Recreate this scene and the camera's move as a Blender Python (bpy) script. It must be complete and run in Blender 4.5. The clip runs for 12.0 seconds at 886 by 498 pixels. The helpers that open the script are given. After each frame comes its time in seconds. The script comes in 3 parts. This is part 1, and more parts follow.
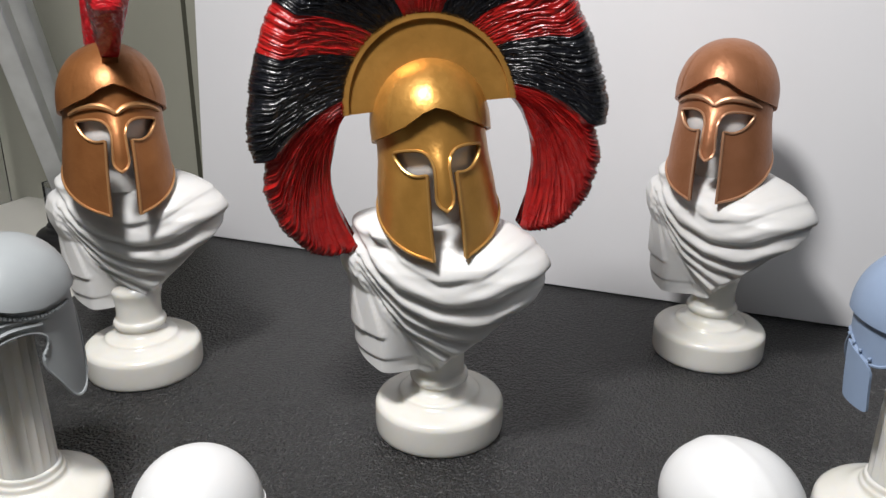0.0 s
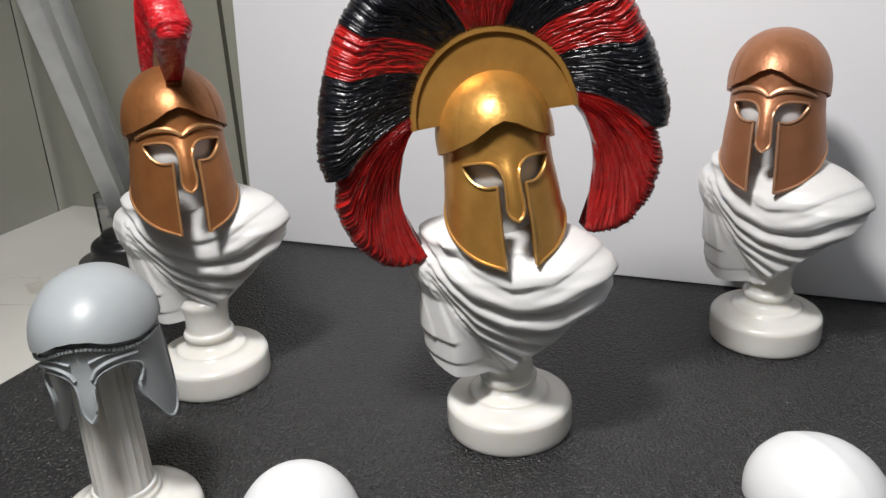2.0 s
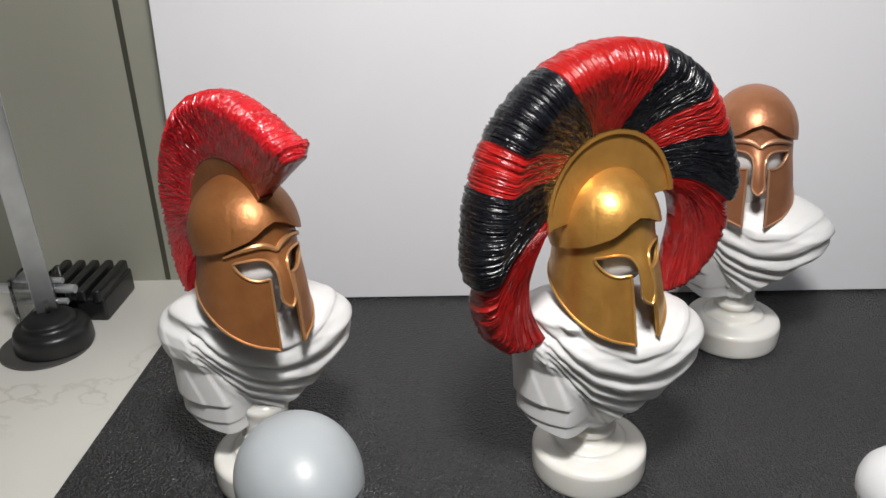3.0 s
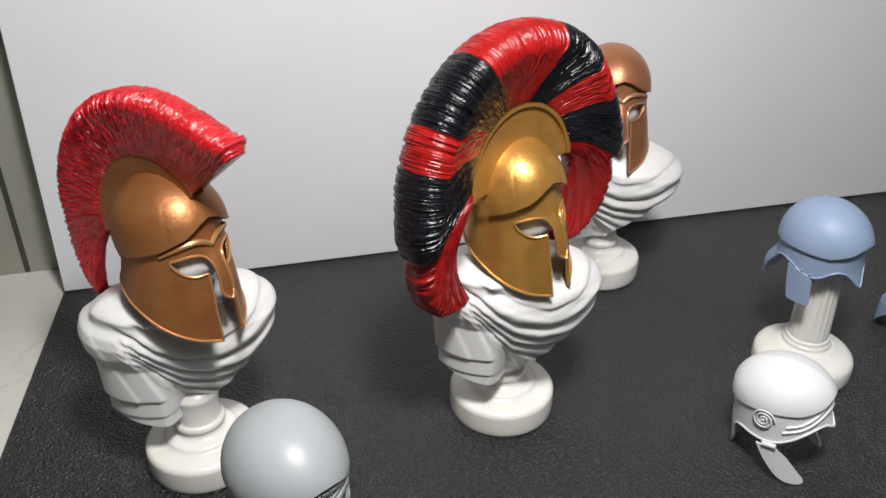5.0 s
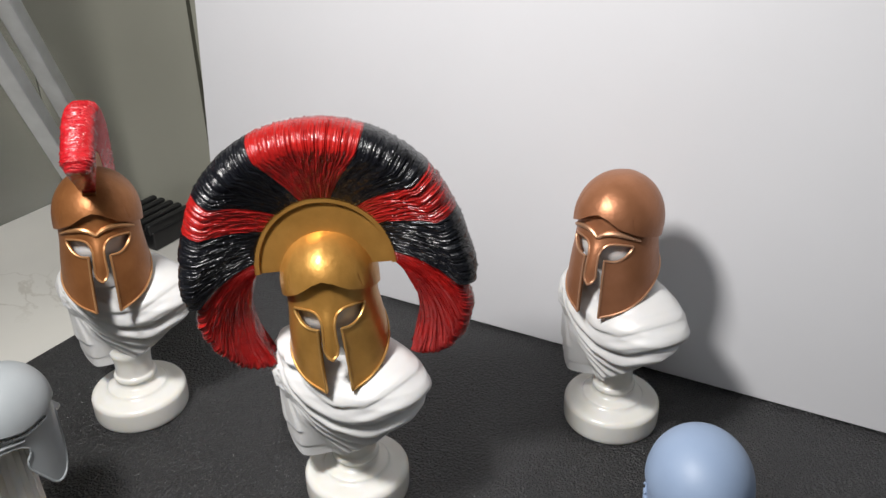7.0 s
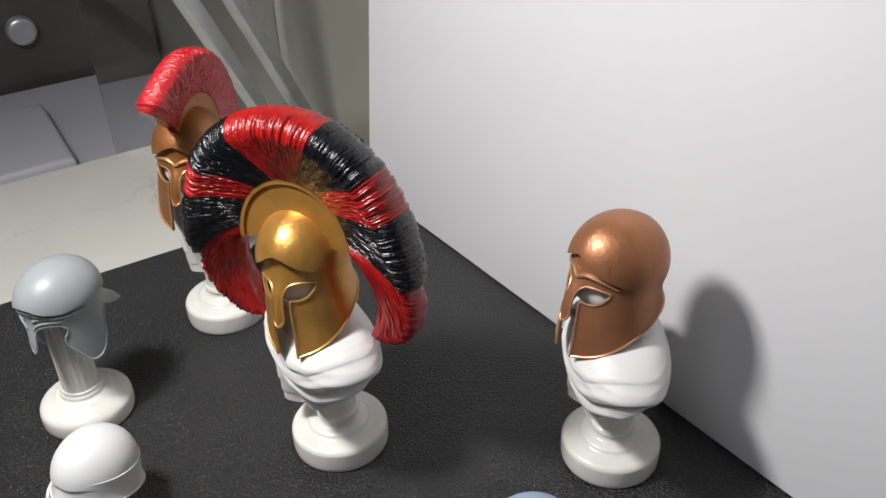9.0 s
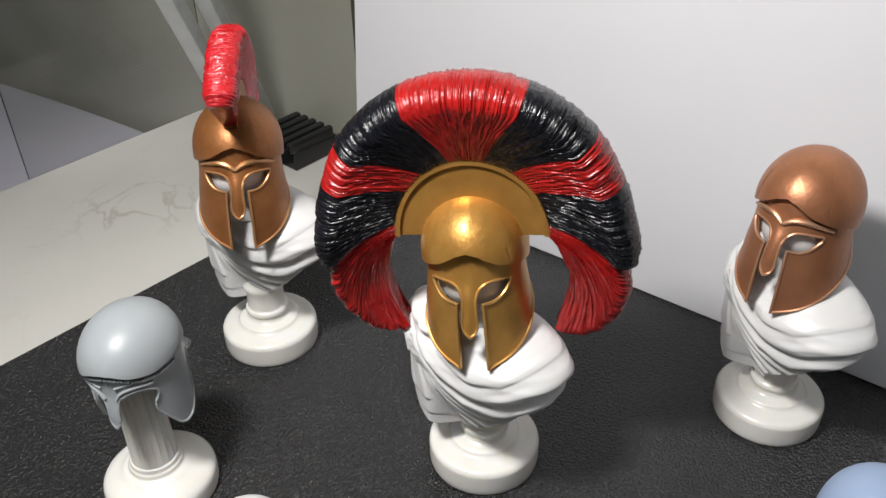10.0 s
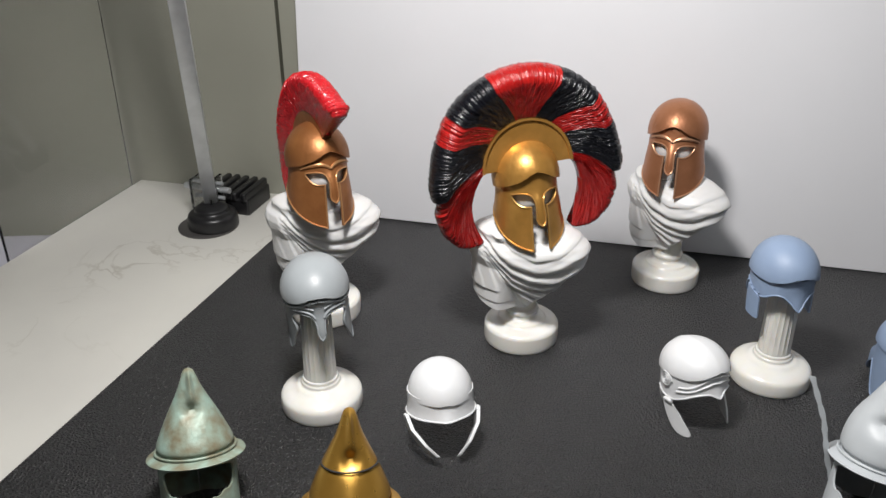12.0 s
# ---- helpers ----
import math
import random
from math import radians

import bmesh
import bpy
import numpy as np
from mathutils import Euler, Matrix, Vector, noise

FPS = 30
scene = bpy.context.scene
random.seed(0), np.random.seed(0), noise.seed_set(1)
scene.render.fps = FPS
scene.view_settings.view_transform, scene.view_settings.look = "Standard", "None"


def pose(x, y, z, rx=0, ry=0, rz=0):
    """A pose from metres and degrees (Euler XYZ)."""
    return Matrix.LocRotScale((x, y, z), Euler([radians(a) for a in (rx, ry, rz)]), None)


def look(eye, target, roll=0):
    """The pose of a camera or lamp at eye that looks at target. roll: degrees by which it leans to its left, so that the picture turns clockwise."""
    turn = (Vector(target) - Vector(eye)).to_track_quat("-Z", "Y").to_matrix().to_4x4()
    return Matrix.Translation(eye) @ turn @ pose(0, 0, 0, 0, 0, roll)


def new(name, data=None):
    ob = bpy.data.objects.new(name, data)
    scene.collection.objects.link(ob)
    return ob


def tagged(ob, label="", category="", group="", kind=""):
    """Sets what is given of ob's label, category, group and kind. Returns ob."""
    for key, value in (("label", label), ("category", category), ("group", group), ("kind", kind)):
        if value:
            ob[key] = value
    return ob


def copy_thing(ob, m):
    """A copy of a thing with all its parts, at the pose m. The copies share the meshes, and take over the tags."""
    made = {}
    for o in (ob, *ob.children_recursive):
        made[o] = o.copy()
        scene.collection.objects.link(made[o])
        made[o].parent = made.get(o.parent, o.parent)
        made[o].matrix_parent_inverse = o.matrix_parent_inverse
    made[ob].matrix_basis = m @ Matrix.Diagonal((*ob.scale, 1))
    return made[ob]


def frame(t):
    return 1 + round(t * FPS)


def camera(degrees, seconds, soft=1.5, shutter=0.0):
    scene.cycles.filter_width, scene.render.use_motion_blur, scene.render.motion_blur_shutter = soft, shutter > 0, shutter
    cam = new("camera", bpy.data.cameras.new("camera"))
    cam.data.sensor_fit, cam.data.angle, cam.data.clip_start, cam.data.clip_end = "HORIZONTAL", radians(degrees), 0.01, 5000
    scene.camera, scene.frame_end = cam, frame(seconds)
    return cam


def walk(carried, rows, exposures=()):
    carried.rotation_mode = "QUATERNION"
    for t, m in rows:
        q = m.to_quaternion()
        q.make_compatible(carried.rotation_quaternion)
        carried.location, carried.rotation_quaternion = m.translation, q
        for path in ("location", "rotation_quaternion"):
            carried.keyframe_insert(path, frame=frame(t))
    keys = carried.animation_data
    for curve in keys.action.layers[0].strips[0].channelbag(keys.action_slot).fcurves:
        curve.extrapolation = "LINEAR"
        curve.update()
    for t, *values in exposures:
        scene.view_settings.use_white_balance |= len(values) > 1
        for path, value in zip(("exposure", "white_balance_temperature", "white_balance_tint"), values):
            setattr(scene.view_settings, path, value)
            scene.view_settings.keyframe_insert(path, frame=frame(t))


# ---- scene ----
cam = camera(55.0, 12.0)
PATH = [
    (0, (0.1290, -0.2739, 0.1896), (-0.6438, 1.4360, -0.5027), 0.02),
    (0.5, (0.1602, -0.2837, 0.1748), (-0.6865, 1.4252, -0.4292), 0.02),
    (1, (0.1642, -0.2797, 0.1759), (-0.7549, 1.4039, -0.3912), -0.58),
    (1.5, (0.1518, -0.2731, 0.2088), (-0.7698, 1.3930, -0.4044), -2.77),
    (2, (0.1129, -0.2830, 0.2043), (-0.6903, 1.3884, -0.5447), -3.16),
    (2.5, (0.0366, -0.2973, 0.2344), (-0.3648, 1.4788, -0.5914), -2.13),
    (2.7, (0.0054, -0.3044, 0.2480), (-0.2968, 1.4839, -0.5957), -2.05),
    (4.3, (-0.1152, -0.3250, 0.3036), (0.2343, 1.3719, -0.6953), 0.44),
    (4.5, (-0.1152, -0.3240, 0.3026), (0.2363, 1.3709, -0.7003), 0.44),
    (5, (-0.0870, -0.3209, 0.2899), (0.2216, 1.3722, -0.7284), -0.04),
    (5.5, (-0.0037, -0.3026, 0.2610), (-0.0409, 1.4086, -0.7738), -0.79),
    (6, (0.0823, -0.2866, 0.2600), (-0.5048, 1.3748, -0.6879), -2.25),
    (6.5, (0.1598, -0.2570, 0.3101), (-0.5972, 1.3225, -0.6553), -2.21),
    (7, (0.2098, -0.2491, 0.3127), (-0.7073, 1.2474, -0.6462), -1.09),
    (7.2, (0.2368, -0.2270, 0.3112), (-0.8207, 1.1359, -0.7015), -0.36),
    (8.8, (0.3234, -0.1184, 0.3472), (-1.0982, 0.7574, -0.7541), -1.26),
    (9, (0.3204, -0.1234, 0.3461), (-1.1002, 0.7534, -0.7561), -1.76),
    (9.5, (0.2756, -0.1562, 0.3313), (-1.1099, 0.7557, -0.7852), -3.34),
    (10, (0.1777, -0.2181, 0.3167), (-0.9205, 1.0031, -0.8228), -1.31),
    (10.5, (0.1059, -0.2539, 0.2956), (-0.5562, 1.2493, -0.8457), -0.76),
    (11, (0.0991, -0.2958, 0.2841), (-0.4801, 1.3675, -0.6627), 0.85),
    (11.5, (0.1169, -0.3949, 0.2943), (-0.4525, 1.2862, -0.6272), -0.06),
    (12, (0.1035, -0.4993, 0.3341), (-0.4329, 1.1938, -0.5869), -0.17),
]
walk(cam, [(t, look(eye, target, roll)) for t, eye, target, roll in PATH])

# ---- light ----
world = bpy.data.worlds.new("room_air")
scene.world = world
world.use_nodes = True
world.node_tree.nodes["Background"].inputs[0].default_value = (0.9, 0.95, 1.0, 1)
world.node_tree.nodes["Background"].inputs[1].default_value = 0.03


def area_lamp(name, m, size, watts, colour):
    data = bpy.data.lights.new(name, "AREA")
    data.shape, data.size, data.energy, data.color = "DISK", size, watts, colour
    ob = new(name, data)
    ob.matrix_world = m
    return ob


LAMP = Vector((-0.025, -0.245, 0.53))
area_lamp("desk_lamp_light", look(LAMP, (0.05, -0.03, 0.0)), 0.085, 3.95, (1.0, 0.975, 0.955))
# added wide soft fill for the ambient level, with no fixture behind it
area_lamp("room_fill_light", look((0.35, -0.9, 1.55), (0.0, 0.0, 0.0)), 0.9, 5.0, (0.97, 0.98, 1.0))


# ---- materials ----
def material(name, colour, rough=0.5, metal=0.0, grain=None, bump=0.0, bump_scale=400.0, vary=0.08, vary_scale=60.0, sss=0.0, coat=0.0, spec=0.5, rough_vary=0.0, deep=0.0006):
    """A painted or cast surface: two scales of colour change, a bump and a roughness that wanders."""
    m = bpy.data.materials.new(name)
    m.use_nodes = True
    nt = m.node_tree
    n, l = nt.nodes, nt.links
    b = n["Principled BSDF"]
    b.inputs["Roughness"].default_value, b.inputs["Metallic"].default_value = rough, metal
    b.inputs["Specular IOR Level"].default_value = spec
    b.inputs["Coat Weight"].default_value = coat
    b.inputs["Coat Roughness"].default_value = 0.15
    if sss:
        b.inputs["Subsurface Weight"].default_value = sss
        b.inputs["Subsurface Radius"].default_value = (1.0, 0.85, 0.65)
        b.inputs["Subsurface Scale"].default_value = 0.004
    co = n.new("ShaderNodeTexCoord")
    big, small = n.new("ShaderNodeTexNoise"), n.new("ShaderNodeTexNoise")
    big.inputs["Scale"].default_value, big.inputs["Detail"].default_value = vary_scale, 4
    small.inputs["Scale"].default_value, small.inputs["Detail"].default_value = bump_scale, 3
    l.new(co.outputs["Object"], big.inputs["Vector"])
    l.new(co.outputs["Object"], small.inputs["Vector"])
    ramp = n.new("ShaderNodeValToRGB")
    other = grain or tuple(c * (1 - 2 * vary) for c in colour)
    ramp.color_ramp.elements[0].position, ramp.color_ramp.elements[1].position = 0.32, 0.68
    ramp.color_ramp.elements[0].color, ramp.color_ramp.elements[1].color = (*other, 1), (*colour, 1)
    l.new(big.outputs["Fac"], ramp.inputs["Fac"])
    l.new(ramp.outputs["Color"], b.inputs["Base Color"])
    if rough_vary:
        r = n.new("ShaderNodeMapRange")
        r.inputs["To Min"].default_value, r.inputs["To Max"].default_value = rough - rough_vary, rough + rough_vary
        l.new(small.outputs["Fac"], r.inputs["Value"])
        l.new(r.outputs["Result"], b.inputs["Roughness"])
    if bump:
        k = n.new("ShaderNodeBump")
        k.inputs["Strength"].default_value, k.inputs["Distance"].default_value = bump, deep
        l.new(small.outputs["Fac"], k.inputs["Height"])
        l.new(k.outputs["Normal"], b.inputs["Normal"])
    return m


GOLD = material("gold_paint", (0.60, 0.31, 0.075), 0.34, 0.62, (0.47, 0.24, 0.055), 0.25, 420, vary_scale=90, rough_vary=0.08)
GOLD_TRIM = material("bright_gold_paint", (0.64, 0.36, 0.11), 0.32, 0.65, None, 0.1, 500)
BRONZE = material("bronze_paint", (0.38, 0.155, 0.052), 0.41, 0.55, (0.29, 0.112, 0.036), 0.28, 420, vary_scale=80, rough_vary=0.06)
BRONZE_TRIM = material("bright_bronze_paint", (0.58, 0.30, 0.13), 0.36, 0.6, None, 0.1, 500)
COPPER = material("copper_paint", (0.43, 0.185, 0.092), 0.40, 0.55, (0.36, 0.15, 0.07), 0.28, 420, vary_scale=80, rough_vary=0.06)
COPPER_TRIM = material("bright_copper_paint", (0.58, 0.32, 0.19), 0.38, 0.6, None, 0.1, 500)
RED = material("red_gloss_paint", (0.40, 0.012, 0.010), 0.27, 0.0, (0.25, 0.006, 0.006), 0.6, 520, vary_scale=120, coat=0.2, deep=0.0011)
BLACK = material("black_gloss_paint", (0.006, 0.007, 0.010), 0.27, 0.0, (0.003, 0.003, 0.005), 0.6, 520, vary_scale=120, coat=0.2, deep=0.0011)
PLUME_RED = material("bright_red_gloss_paint", (0.55, 0.015, 0.022), 0.20, 0.0, (0.40, 0.008, 0.012), 1.0, 620, vary_scale=150, coat=0.5, deep=0.0010)
WHITE = material("white_resin", (0.70, 0.70, 0.695), 0.42, 0.0, (0.66, 0.66, 0.655), 0.05, 700, sss=0.15)
IVORY = material("ivory_resin", (0.76, 0.75, 0.72), 0.24, 0.0, (0.71, 0.70, 0.65), 0.06, 300, sss=0.5)
PRIMER = material("white_primer", (0.70, 0.71, 0.72), 0.42, 0.0, (0.67, 0.68, 0.69), 0.08, 700, sss=0.05)
GREY = material("grey_resin", (0.33, 0.355, 0.37), 0.40, 0.0, (0.30, 0.325, 0.34), 0.06, 600)
PALE_GREY = material("pale_grey_resin", (0.50, 0.53, 0.55), 0.45, 0.0, (0.46, 0.49, 0.51), 0.08, 600)
BLUE = material("blue_grey_resin", (0.25, 0.33, 0.47), 0.5, 0.0, (0.23, 0.305, 0.44), 0.08, 600)
PATINA = material("green_patina", (0.34, 0.47, 0.40), 0.5, 0.1, (0.21, 0.18, 0.11), 0.6, 300, vary_scale=95)
HOLLOW = material("dark_inside", (0.02, 0.02, 0.02), 0.7)
BRASS = material("dark_gold_paint", (0.60, 0.34, 0.07), 0.30, 0.75, (0.52, 0.28, 0.05), 0.03, 300, vary_scale=60, rough_vary=0.08)
BOARD = material("white_board", (0.74, 0.745, 0.77), 0.55, 0.0, (0.72, 0.725, 0.75), 0.04, 300, vary_scale=12)
BLACK_PLASTIC = material("black_plastic", (0.012, 0.012, 0.013), 0.35, 0.0, None, 0.1, 300)
ALUMINIUM = material("brushed_aluminium", (0.62, 0.64, 0.66), 0.35, 0.7, None, 0.1, 300)
WALL = material("olive_grey_wall", (0.30, 0.30, 0.25), 0.35, 0.0, (0.27, 0.27, 0.225), 0.05, 60, vary_scale=6)
SEAM = material("dark_seam", (0.05, 0.05, 0.035), 0.6)
ROOM = material("room_paint", (0.45, 0.45, 0.44), 0.8, 0.0, None, 0.05, 50, vary_scale=3)
LILAC = material("lilac_grey_laminate", (0.50, 0.50, 0.56), 0.4, 0.0, (0.45, 0.45, 0.51), 0.05, 60, vary_scale=5)
STEEL = material("dark_steel", (0.12, 0.115, 0.11), 0.35, 0.3, (0.07, 0.067, 0.065), 0.05, 60, vary_scale=8)


def mat_material():
    """Black pebbled plastic: fine grain with bright facets."""
    m = material("black_pebbled_mat", (0.015, 0.015, 0.016), 0.46, 0.0, (0.009, 0.009, 0.010), 0.0, 900, vary_scale=8, spec=1.0)
    n, l = m.node_tree.nodes, m.node_tree.links
    co = n.new("ShaderNodeTexCoord")
    v, z, w = n.new("ShaderNodeTexVoronoi"), n.new("ShaderNodeTexNoise"), n.new("ShaderNodeTexNoise")
    v.inputs["Scale"].default_value = 700
    z.inputs["Scale"].default_value, z.inputs["Detail"].default_value = 1200, 2
    w.inputs["Scale"].default_value, w.inputs["Detail"].default_value = 700, 3
    for node in (v, z, w):
        l.new(co.outputs["Object"], node.inputs["Vector"])
    mix = n.new("ShaderNodeMath")
    mix.operation = "ADD"
    l.new(v.outputs["Distance"], mix.inputs[0])
    l.new(z.outputs["Fac"], mix.inputs[1])
    k = n.new("ShaderNodeBump")
    k.inputs["Strength"].default_value, k.inputs["Distance"].default_value = 1.0, 0.0016
    l.new(mix.outputs["Value"], k.inputs["Height"])
    l.new(k.outputs["Normal"], n["Principled BSDF"].inputs["Normal"])
    r = n.new("ShaderNodeMapRange")
    r.inputs["From Min"].default_value, r.inputs["From Max"].default_value = 0.35, 0.65
    r.inputs["To Min"].default_value, r.inputs["To Max"].default_value = 0.26, 0.52
    l.new(w.outputs["Fac"], r.inputs["Value"])
    l.new(r.outputs["Result"], n["Principled BSDF"].inputs["Roughness"])
    return m


def marble_material():
    """Cream quartz with thin grey veins in patches."""
    m = material("cream_quartz", (0.66, 0.65, 0.60), 0.3, 0.0, (0.60, 0.59, 0.55), 0.0, 90, vary_scale=9)
    n, l = m.node_tree.nodes, m.node_tree.links
    b = n["Principled BSDF"]
    base = b.inputs["Base Color"].links[0].from_socket
    co = n.new("ShaderNodeTexCoord")
    z = n.new("ShaderNodeTexNoise")
    z.inputs["Scale"].default_value, z.inputs["Detail"].default_value, z.inputs["Distortion"].default_value = 11, 8, 1.2
    l.new(co.outputs["Object"], z.inputs["Vector"])
    r = n.new("ShaderNodeValToRGB")
    e = r.color_ramp.elements
    e[0].position, e[1].position = 0.480, 0.512
    e[0].color = e[1].color = (0, 0, 0, 1)
    mid = e.new(0.495)
    mid.color = (1, 1, 1, 1)
    l.new(z.outputs["Fac"], r.inputs["Fac"])
    w = n.new("ShaderNodeTexNoise")
    w.inputs["Scale"].default_value = 7
    l.new(co.outputs["Object"], w.inputs["Vector"])
    wr = n.new("ShaderNodeValToRGB")
    wr.color_ramp.elements[0].position, wr.color_ramp.elements[1].position = 0.52, 0.68
    l.new(w.outputs["Fac"], wr.inputs["Fac"])
    mul = n.new("ShaderNodeMath")
    mul.operation = "MULTIPLY"
    l.new(r.outputs["Color"], mul.inputs[0])
    l.new(wr.outputs["Color"], mul.inputs[1])
    mix = n.new("ShaderNodeMixRGB")
    mix.inputs["Color2"].default_value = (0.46, 0.44, 0.39, 1)
    l.new(mul.outputs["Value"], mix.inputs["Fac"])
    l.new(base, mix.inputs["Color1"])
    l.new(mix.outputs["Color"], b.inputs["Base Color"])
    return m


MAT = mat_material()
MARBLE = marble_material()
GLASS = bpy.data.materials.new("clear_acrylic")
GLASS.use_nodes = True
g = GLASS.node_tree.nodes["Principled BSDF"]
g.inputs["Transmission Weight"].default_value, g.inputs["Roughness"].default_value, g.inputs["IOR"].default_value = 1.0, 0.03, 1.45


# ---- mesh helpers ----
def mesh_from(name, bm, mats, angle=38):
    bmesh.ops.recalc_face_normals(bm, faces=bm.faces)
    for f in bm.faces:
        f.smooth = True
    for e in bm.edges:
        if len(e.link_faces) == 2 and e.calc_face_angle(0) > radians(angle):
            e.smooth = False
    me = bpy.data.meshes.new(name)
    bm.to_mesh(me)
    bm.free()
    for m in mats if isinstance(mats, (list, tuple)) else [mats]:
        me.materials.append(m)
    return me


def part(name, bm, mat, parent, label="", angle=38):
    ob = new(name, mesh_from(name, bm, mat, angle))
    ob.parent = parent
    return tagged(ob, label)


def thing(name, m, label, category, group="", kind=""):
    ob = new(name)
    ob.matrix_world = m
    return tagged(ob, label, category, group, kind)


def lerp(pairs, v):
    xs, ys = zip(*pairs)
    return float(np.interp(v, xs, ys))


def smooth(a, b, v):
    v = min(1.0, max(0.0, (v - a) / (b - a)))
    return v * v * (3 - 2 * v)


def box(bm, lo, hi, bevel=0.0, m=None):
    made = bmesh.ops.create_cube(bm, size=1.0)["verts"]
    size = [h - l for l, h in zip(lo, hi)]
    mid = [(h + l) / 2 for l, h in zip(lo, hi)]
    for v in made:
        v.co = Vector([c * s + o for c, s, o in zip(v.co, size, mid)])
    if bevel:
        edges = list({e for v in made for e in v.link_edges})
        made = list({v for f in bmesh.ops.bevel(bm, geom=edges, offset=bevel, segments=3, affect="EDGES", profile=0.6)["faces"] for v in f.verts} | {v for v in made if v.is_valid})
    if m:
        for v in {w for v in made for f in v.link_faces for w in f.verts}:
            v.co = m @ v.co
    return bm


def grid(bm, rows, close_u=False, mat=0):
    """Quads over rows of points."""
    vs = [[bm.verts.new(p) for p in row] for row in rows]
    n = len(vs[0])
    for a, b in zip(vs, vs[1:]):
        for i in range(n if close_u else n - 1):
            f = bm.faces.new((a[i], a[(i + 1) % n], b[(i + 1) % n], b[i]))
            f.material_index = mat
    return vs


def lathe(bm, profile, n=72, mat=0, wobble=None):
    rows = []
    for r, z in profile:
        rows.append([(r * (wobble(a, z) if wobble else 1) * math.cos(a), r * (wobble(a, z) if wobble else 1) * math.sin(a), z) for a in (2 * math.pi * i / n for i in range(n))])
    vs = grid(bm, rows, True, mat)
    for row in (vs[0], vs[-1]):
        bm.faces.new(row).material_index = mat
    return vs


def rounded(profile, steps=4):
    """Chaikin's corner cutting of a profile."""
    for _ in range(steps):
        out = [profile[0]]
        for (a, b), (c, d) in zip(profile, profile[1:]):
            out += [(0.75 * a + 0.25 * c, 0.75 * b + 0.25 * d), (0.25 * a + 0.75 * c, 0.25 * b + 0.75 * d)]
        profile = out + [profile[-1]]
    return profile


def tube(bm, points, radius, n=8, closed=False):
    """A round bead along points."""
    pts = [Vector(p) for p in points]
    rows = []
    for i, p in enumerate(pts):
        a = pts[i - 1] if i or closed else p
        b = pts[(i + 1) % len(pts)] if i + 1 < len(pts) or closed else p
        d = (b - a).normalized()
        s = d.cross(Vector((0.3, 0.2, 1))).normalized()
        t = d.cross(s)
        r = radius(i / (len(pts) - 1)) if callable(radius) else radius
        rows.append([p + r * (math.cos(q) * s + math.sin(q) * t) for q in (2 * math.pi * k / n for k in range(n))])
    vs = grid(bm, rows + rows[:1] if closed else rows, True)
    if not closed:
        bm.faces.new(vs[0])
        bm.faces.new(vs[-1])
    return bm


def resample(pts, step, closed=True):
    out, seq = [], pts + pts[:1] if closed else pts
    for a, b in zip(seq, seq[1:]):
        k = max(1, int(math.dist(a, b) / step))
        out += [(a[0] + (b[0] - a[0]) * i / k, a[1] + (b[1] - a[1]) * i / k) for i in range(k)]
    return out if closed else out + [seq[-1]]


def shell(bm, outline, surf, thick, step=0.0016):
    """A curved plate with the outline in (along, up) bent by surf(along, up), with real thickness."""
    from mathutils import geometry
    rim = resample(outline, step)
    xs, zs = [p[0] for p in rim], [p[1] for p in rim]
    inner = []
    x = min(xs) + step * 0.5
    while x < max(xs):
        z = min(zs) + step * 0.5
        while z < max(zs):
            if min((x - a) ** 2 + (z - b) ** 2 for a, b in rim) > (step * 0.55) ** 2:
                inner.append((x, z))
            z += step
        x += step
    n = len(rim)
    vs, _, faces, *_ = geometry.delaunay_2d_cdt([Vector(p) for p in rim + inner], [(i, (i + 1) % n) for i in range(n)], [list(range(n))], 1, 1e-7)
    made = [bm.verts.new(surf(*v)) for v in vs]
    fs = []
    for f in faces:
        try:
            fs.append(bm.faces.new([made[i] for i in f]))
        except ValueError:
            pass
    bmesh.ops.recalc_face_normals(bm, faces=fs)
    mid = sum((v.co for v in made), Vector()) / len(made)
    if sum((f.calc_center_median() - mid).dot(f.normal) for f in fs) < 0:
        bmesh.ops.reverse_faces(bm, faces=fs)
    bmesh.ops.solidify(bm, geom=fs, thickness=thick)
    return bm


# ---- setting ----
def setting(name, bm, mat, label, category, angle=38):
    return tagged(new(name, mesh_from(name, bm, mat, angle)), label, category, "", "structure")


COUNTER_Z, BOARD_Y, WALL_Y, EDGE_X = -0.004, 0.1640, 0.2015, -0.437
SKEW = pose(0, 0, 0, 0, 0, 3.1)


def skewed(bm, y):
    """The wall, the board and what stands along them run 3 degrees off the mat; y is where they cross its middle line."""
    bmesh.ops.transform(bm, matrix=Matrix.Translation((0, y, 0)) @ SKEW @ Matrix.Translation((0, -y, 0)), verts=bm.verts)
    return bm


setting("countertop", box(bmesh.new(), (EDGE_X, -0.62, -0.034), (1.3, WALL_Y + 0.09, COUNTER_Z), 0.003), MARBLE, "cream quartz countertop with grey veins", "countertop")
mat_bm = bmesh.new()
box(mat_bm, (-0.2405, -0.52, COUNTER_Z + 0.0003), (0.62, 0.1735, 0.0), 0.0008)
for v in mat_bm.verts:
    v.co.x += 0.012 * v.co.y if v.co.x < 0 else 0
    v.co.y += 0.055 * v.co.x if v.co.y > 0 else 0
tagged(new("desk_mat", mesh_from("desk_mat", mat_bm, MAT)), "black pebbled plastic desk mat on the quartz countertop", "mat")
board_bm = box(bmesh.new(), (-0.2380, 0, 0.0008), (0.60, 0.006, 0.375), 0.0006)
